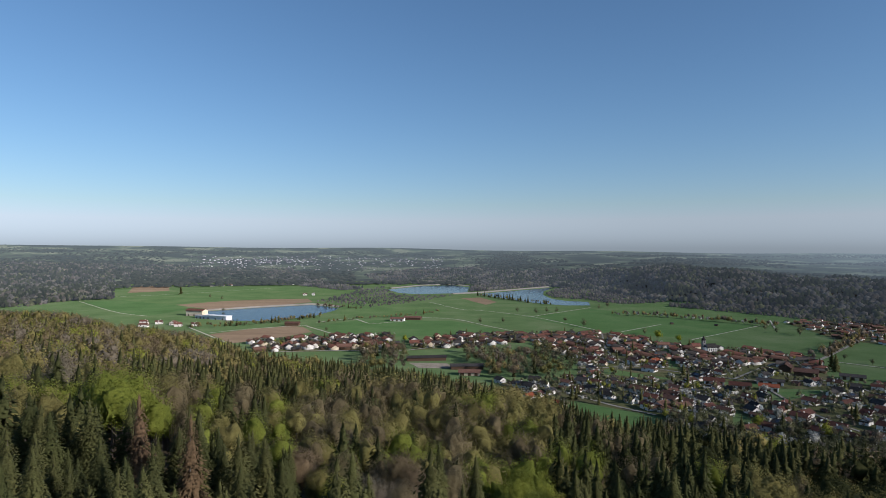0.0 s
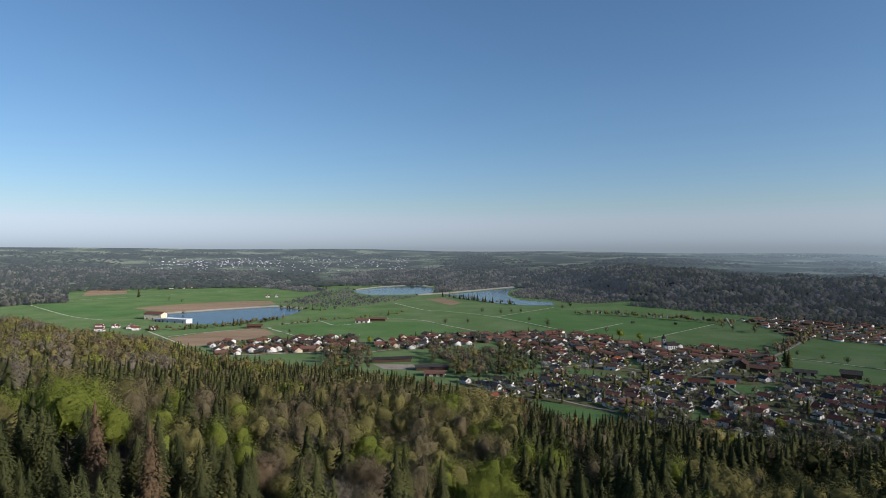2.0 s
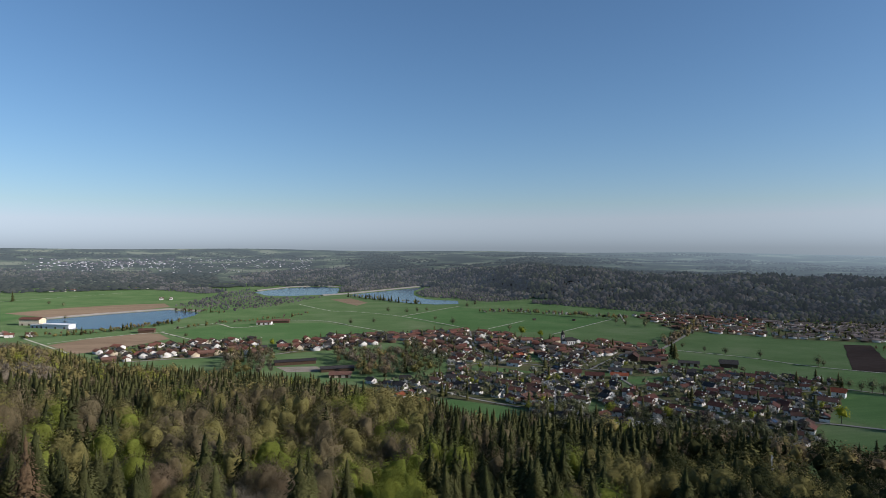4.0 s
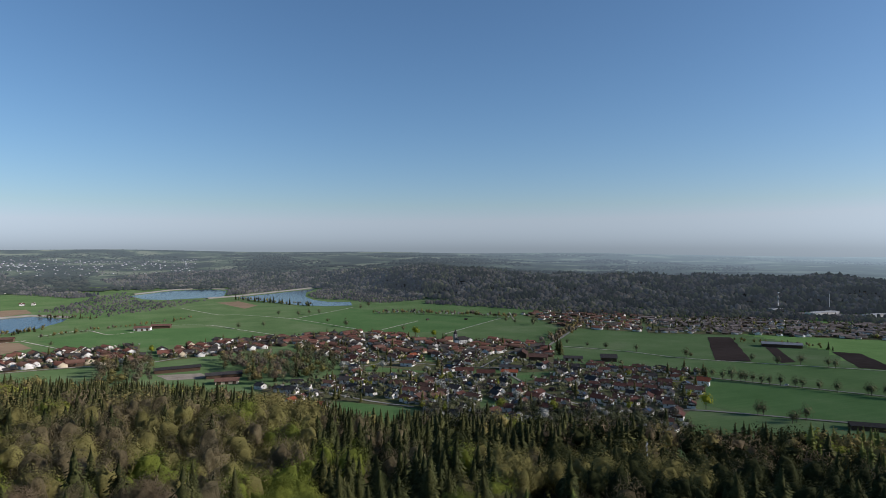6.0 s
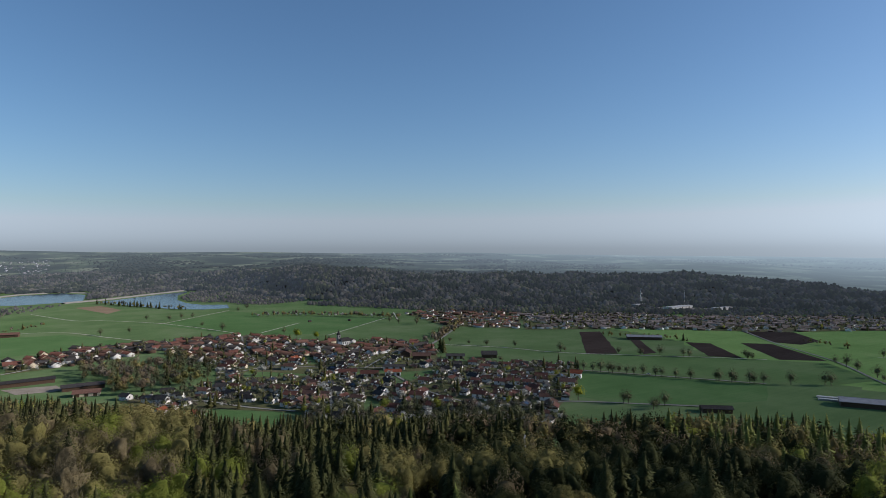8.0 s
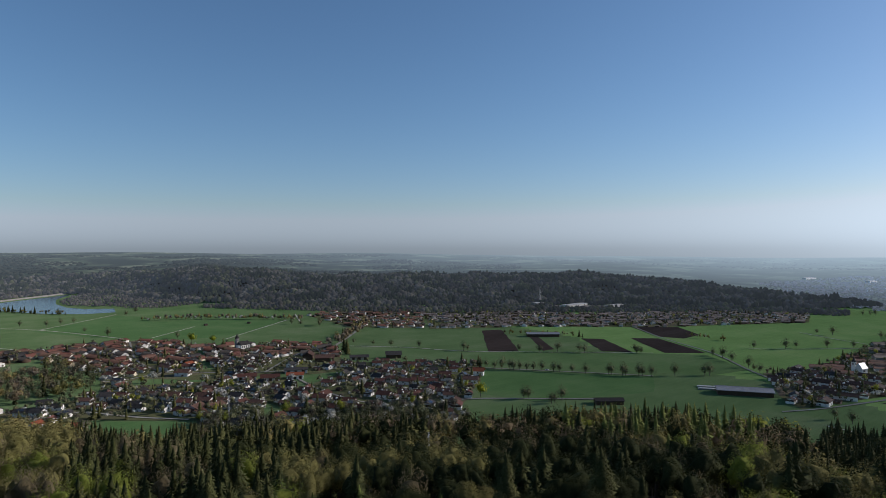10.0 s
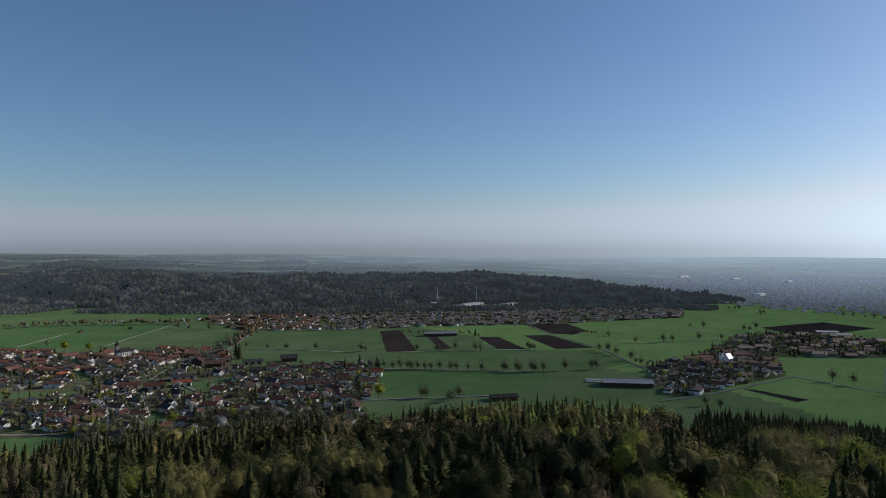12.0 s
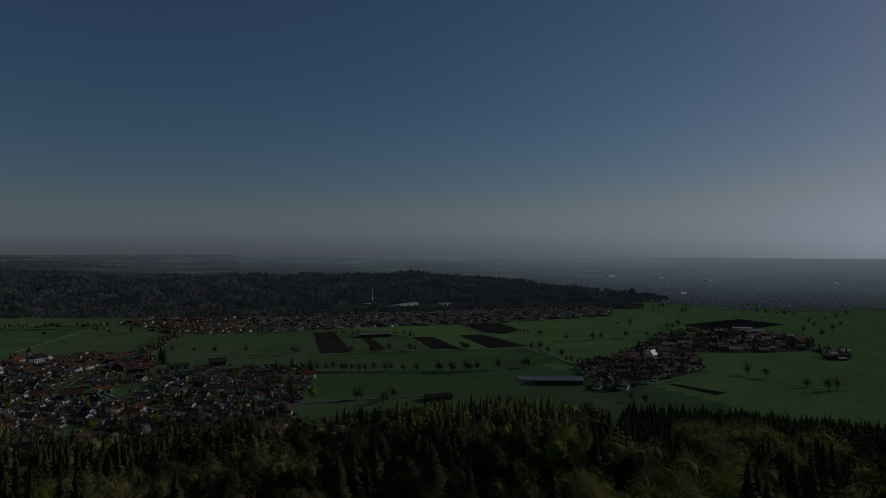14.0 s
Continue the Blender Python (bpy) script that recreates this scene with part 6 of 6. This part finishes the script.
# ---------------------------------------------------------------- single trees
TREE_KINDS = [
    tree_thing("orchard_tree", trunk_shape(7.5, 0.22, 41, 5, 2.2), twig_shape(9, 4.4, 620, 0.8, 521, 0.0, 0.4, 0.25), SPROUT, "bare round fruit tree standing in grass", BARK),
    tree_thing("lime_tree", trunk_shape(11, 0.36, 42, 6, 3.0), twig_shape(14, 6.2, 800, 0.8, 522, 0.0, 0.4, 0.25), SPROUT, "sprouting grey green roadside lime tree", BARK),
    tree_thing("blossoming_tree", trunk_shape(7, 0.2, 43, 5, 2.0), leaf_shape(8.5, 3.6, 9, 200, 0.8, 523, 0.2), BLOSSOM, "small fruit tree in white blossom", BARK),
    tree_thing("maple_tree", trunk_shape(12, 0.3, 44, 5, 2.6), leaf_shape(14, 4.6, 11, 220, 1.0, 524, 0.2), TWIG_GARDEN, "grey brown garden tree coming into bud", BARK),
    tree_thing("spruce", trunk_shape(17, 0.26, 45, 0, 1), spruce_shape(18, 3.4, 200, 525), NEEDLE, "dark green garden spruce", BARK),
    tree_thing("beech_tree", trunk_shape(12, 0.3, 46, 5, 2.6), leaf_shape(14, 4.8, 11, 220, 1.0, 526, 0.2), LEAF_FRESH, "fresh green garden tree in young leaf", BARK),
    tree_thing("willow_tree", trunk_shape(13, 0.4, 47, 6, 3.4), leaf_shape(15, 6.5, 13, 300, 1.1, 527, 0.12), LEAF_YELLOW, "bright yellow green willow", BARK),
]
tree_used = set()


def plant(kind, x, y, s, a=0.0, group=""):
    m = Matrix.LocRotScale((x, y, float(ground_z(x, y))), Euler((0, 0, a)), None)
    if kind in tree_used:
        c = copy_thing(TREE_KINDS[kind], m)
        c.scale = (s, s, s)
    else:
        tree_used.add(kind)
        c = TREE_KINDS[kind]
        c.matrix_basis = m @ Matrix.Diagonal((s, s, s, 1))
    return tagged(c, group=group)


tr = random.Random(8)
for x, y in TREES_ROW:
    plant(1, x, y, tr.uniform(0.85, 1.3), tr.uniform(0, 6), "trees along the meadow road")
for x, y in TREES_WEST + TREES_MID + TREES_EAST + TREES_PLAIN:
    plant(tr.choice([0, 1, 1, 1]), x, y, tr.uniform(0.85, 1.3), tr.uniform(0, 6), "single meadow trees")
plant(4, -826, 1970, 1.7, 0, "single meadow trees")
plant(6, 348, 1010, 1.25, 1.0)
plant(6, 372, 985, 1.0, 2.0)
plant(6, 442, 452, 1.1, 0.5)
plant(6, -60, 985, 0.9, 0.7)
for x, y in ((168, 765), (213, 742), (238, 610), (372, 560), (417, 575), (290, 540), (395, 480), (330, 640), (255, 700)):
    plant(2, x, y, tr.uniform(1.2, 1.8), tr.uniform(0, 6), "blossoming garden trees")
for x, y in ((478, 760), (486, 772), (492, 790)):
    plant(4, x, y, 1.25, tr.uniform(0, 6), "garden spruces")

for x, y, s in ((1117, 225, 1.3), (1131, 214, 1.15), (1102, 250, 1.2), (1150, 190, 1.2), (1040, 250, 1.1), (1010, 275, 1.0), (905, 205, 0.9), (840, 262, 0.9)):
    plant(1, x, y, s, tr.uniform(0, 6), "tall hamlet trees")
for x, y in ((1098, 190), (1106, 182), (1075, 262)):
    plant(4, x, y, 1.1, tr.uniform(0, 6), "garden spruces")

# garden trees between the houses
GARDENS = []
for poly, gap, seed in ((VILLAGE_SOUTH, 7.8, 111), (VILLAGE_EAST, 8.4, 112), (VILLAGE_MID, 8.8, 113), (VILLAGE_NORTH, 10, 114), (VILLAGE_WEST, 12, 115), (VILLAGE_NEAR, 7.6, 116), (VILLAGE_CORE, 9.5, 119), (VILLAGE_GAP, 10, 120), (VILLAGE_SLOPE, 12, 117), (HAMLET_A, 7.2, 118)):
    for x, y in zip(*scatter(poly, gap, seed)):
        if free(x, y, 6.8) and all(near_line(x, y, s) > 4.5 for s in STREETS) and not any(in_poly(np.array(x), np.array(y), g) for g in GREENS):
            GARDENS.append((math.hypot(x, y), x, y))
GARDENS.sort()
g_rng = np.random.default_rng(12)
g_kind = g_rng.choice(6, len(GARDENS), p=[0.40, 0.26, 0.14, 0.11, 0.07, 0.02])
for (d, x, y), k in list(zip(GARDENS, g_kind))[:240]:
    plant(int(k), x, y, float(g_rng.uniform(0.65, 1.2)), float(g_rng.uniform(0, 6.28)), "garden trees")
GARDEN_SHAPES = [(*leaf_shape(9, 3.6, 7, 60, 1.2, 531, 0.22, 0.6, 0.25), 10), (*leaf_shape(12, 4.2, 7, 66, 1.3, 532, 0.22, 0.6, 0.25), 9), (*leaf_shape(8, 3.4, 5, 40, 1.2, 533, 0.2), 8),
                 (*leaf_shape(11, 4.0, 7, 66, 1.1, 534, 0.2), 9), (*spruce_shape(16, 3.2, 50, 535), 0), (*leaf_shape(12, 4.2, 5, 46, 1.4, 536, 0.2), 1)]
gx, gy = np.array([g[1] for g in GARDENS[240:]]), np.array([g[2] for g in GARDENS[240:]])
join_trees("garden_trees", GARDEN_SHAPES, WOOD_MATS + [BLOSSOM, SPROUT, TWIG_GARDEN], gx, gy, g_kind[240:], g_rng.uniform(0.6, 1.1, len(gx)), 121, "bare, blossoming and green garden trees between the houses", "trees")
for poly, gap, seed, label in ((SECOND_VILLAGE_A, 16, 131, "garden trees of the village below the ridge"), (SECOND_VILLAGE_B, 14, 132, "garden trees of the village below the ridge"),
                               (SECOND_VILLAGE_C, 13.5, 133, "garden trees of the village below the ridge"), (HAMLET_B, 8, 134, "garden trees round the hamlet farms"), (HAMLET_C, 13, 136, "garden trees round the hamlet farms"),
                               (EAST_TOWN, 25, 135, "bare trees among the roofs of the town"), (sector(24, -3, [3250, 3200], [4250, 4250]), 42, 137, "bare trees among the houses of the far town")):
    x, y = scatter(poly, gap, seed)
    fr = np.array([free(a, b2, 5) for a, b2 in zip(x, y)], bool)
    x, y = x[fr], y[fr]
    r2 = np.random.default_rng(seed)
    k = r2.choice(6, len(x), p=[0.08, 0.30, 0.38, 0.2, 0.04, 0.0]) + 6 * r2.integers(0, 3, len(x))
    # trees of the two far towns take FAR_WOOD for its painted haze glow
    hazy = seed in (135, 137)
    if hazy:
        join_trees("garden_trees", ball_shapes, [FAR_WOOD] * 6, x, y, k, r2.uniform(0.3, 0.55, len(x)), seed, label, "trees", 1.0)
    else:
        k = r2.choice(6, len(x), p=[0.34, 0.28, 0.08, 0.2, 0.06, 0.04])
        join_trees("garden_trees", GARDEN_SHAPES, WOOD_MATS + [BLOSSOM, SPROUT, TWIG_GARDEN], x, y, k, r2.uniform(0.45, 0.95, len(x)), seed, label, "trees", 0.3)

# ---------------------------------------------------------------- woods of the far hills
r2 = np.random.default_rng(141)
az = np.radians(r2.uniform(-96, 42, 30000))
rr = 2500 + 2420 * r2.uniform(0, 1, 30000)
x, y = -rr * np.sin(az), rr * np.cos(az)
belt = wave(x, y, 700, 142) + 0.8 * np.sin(rr / 95 + 3 * wave(x, y, 1500, 143)) + 0.4 * wave(x, y, 260, 144)
deg = np.degrees(az)
m = (belt > np.where(deg > 8, -0.9, np.where(deg < -40, -0.1, 0.1))) & ~((deg < 24) & (deg > -3) & (rr > 3250) & (rr < 4250)) & ~((deg < -48) & (rr < 3700))
x, y, rr = x[m], y[m], rr[m]
far_balls = [(*crown_ball(10, 12, 550 + v), 0) for v in range(3)]
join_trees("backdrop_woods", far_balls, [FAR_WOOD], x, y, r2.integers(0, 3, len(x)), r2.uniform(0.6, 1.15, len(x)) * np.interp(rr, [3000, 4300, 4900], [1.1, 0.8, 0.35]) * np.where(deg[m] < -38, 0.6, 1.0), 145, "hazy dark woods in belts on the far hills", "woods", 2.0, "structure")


# ---------------------------------------------------------------- masts, poles and clutter
def mast(h, r, label):
    t = tagged(new("mast"), label, "mast")
    V, F, N = trunk_shape(h, r, 3, 0, 0)
    o = new("pole", mesh_from("pole", V, F, [PAINT_WHITE]))
    o.parent = t
    bm = bmesh.new()
    for z in (h * 0.6, h * 0.8):
        box(bm, -r * 1.8, r * 1.8, -r * 1.8, r * 1.8, z, z + r)
    part("platform", bm, STEEL, t)
    return t


mast(56, 1.0, "tall slim white chimney mast beside the factory").matrix_basis = pose(1288, 1090, 0)
mast(50, 0.5, "thin grey radio mast before the ridge").matrix_basis = pose(1395, 1040, 0)


def power_pole(h, label):
    """A slim lattice pole: four legs, rungs and two cross arms."""
    t = tagged(new("power_pole"), label, "power pole")
    for sx in (1, -1):
        for sy in (1, -1):
            bm = bmesh.new()
            a = [bm.verts.new((sx * 0.55 + dx, sy * 0.55 + dy, -1)) for dx, dy in ((-0.05, -0.05), (0.05, -0.05), (0.05, 0.05), (-0.05, 0.05))]
            c = [bm.verts.new((sx * 0.2 + dx, sy * 0.2 + dy, h)) for dx, dy in ((-0.07, -0.07), (0.07, -0.07), (0.07, 0.07), (-0.07, 0.07))]
            for i in range(4):
                bm.faces.new((a[i], a[(i + 1) % 4], c[(i + 1) % 4], c[i]))
            bm.faces.new(c)
            part("leg", bm, STEEL, t)
    for z in (h * 0.82, h * 0.95):
        bm = bmesh.new()
        box(bm, -2.6, 2.6, -0.12, 0.12, z, z + 0.25)
        part("cross_arm", bm, STEEL, t)
    for k in range(8):
        z = h * (0.1 + 0.1 * k)
        w = 0.55 - 0.35 * z / h
        bm = bmesh.new()
        box(bm, -w, w, -w - 0.05, -w + 0.05, z, z + 0.12)
        part("rung", bm, STEEL, t)
    return t


for x, y, h in ((210, 520, 26), (191, 231, 37), (780, 61, 28), (735, 175, 24)):
    power_pole(h, "slim grey steel power pole").matrix_basis = pose(x, y, float(ground_z(x, y)), 0, 0, 40)


def silage(L, W, h, label):
    t = tagged(new("silage_clamp"), label, "silage clamp")
    bm = bmesh.new()
    prism(bm, -L / 2, L / 2, W / 2, -0.3, h * 0.6, h)
    part("cover", bm, FOIL, t)
    bm = bmesh.new()
    for s in (1, -1):
        box(bm, -L / 2, L / 2, s * (W / 2 + 0.25) - 0.15, s * (W / 2 + 0.25) + 0.15, -0.3, h * 0.7)
    part("side_wall", bm, STONE, t)
    return t


for k in range(2):
    silage(18, 4, 2.2, "long white covered silage clamp beside the barn").matrix_basis = pose(648 + 9 * k, 318 + 6 * k, 0, 0, 0, -58)


def car(paint, label):
    """A small parked car: body with sloped cabin, glass and four wheels."""
    t = tagged(new("car"), label, "car")
    bm = bmesh.new()
    v = box(bm, -2.1, 2.1, -0.85, 0.85, 0.35, 0.95)
    bmesh.ops.bevel(bm, geom=bm.edges[:], offset=0.12, segments=2, affect="EDGES")
    body = part("body", bm, paint, t)
    bm = bmesh.new()
    v = box(bm, -1.3, 1.0, -0.75, 0.75, 0.95, 1.5)
    for q in v[4:]:
        q.co.x *= 0.72
        q.co.y *= 0.85
    part("cabin", bm, GLASS, body, "dark window glass")
    w0 = None
    for x in (-1.3, 1.3):
        for y in (-0.82, 0.82):
            if w0 is None:
                bm = bmesh.new()
                bmesh.ops.create_cone(bm, cap_ends=True, segments=14, radius1=0.34, radius2=0.34, depth=0.22)
                w0 = part("wheel", bm, TILE_DARK, t, "dark rubber wheel")
                w0.matrix_basis = pose(x, y, 0.34, 90)
            else:
                share(w0, pose(x, y, 0.34, 90))
    return t


car(PAINT_WHITE, "small white car on the meadow road").matrix_basis = pose(600, 497, 0.6, 0, 0, -55)


def field_hut(label):
    """A dark timber hut with a low gable roof and a door."""
    t = tagged(new("field_hut"), label, "hut")
    bm = bmesh.new()
    prism(bm, -3, 3, 2.2, -0.3, 2.3, 3.4)
    part("wall", bm, TIMBER, t)
    part("roof", roof_mesh(6, 2.2, 2.3, 3.4, 0.4, 0.4, 0.15), TILE_DARK, t)
    bm = bmesh.new()
    box(bm, -0.6, 0.6, -0.02, 0.06, -0.1, 1.9)
    part("door", bm, TIMBER, t).matrix_basis = pose(0.5, -2.21, 0, 0, 0, 180)
    return t


hut = field_hut("small dark timber hut standing in a meadow")
hut.matrix_basis = pose(451, 1231, 0.2, 0, 0, 15)
copy_thing(hut, pose(528, 1206, 0.2, 0, 0, -40))
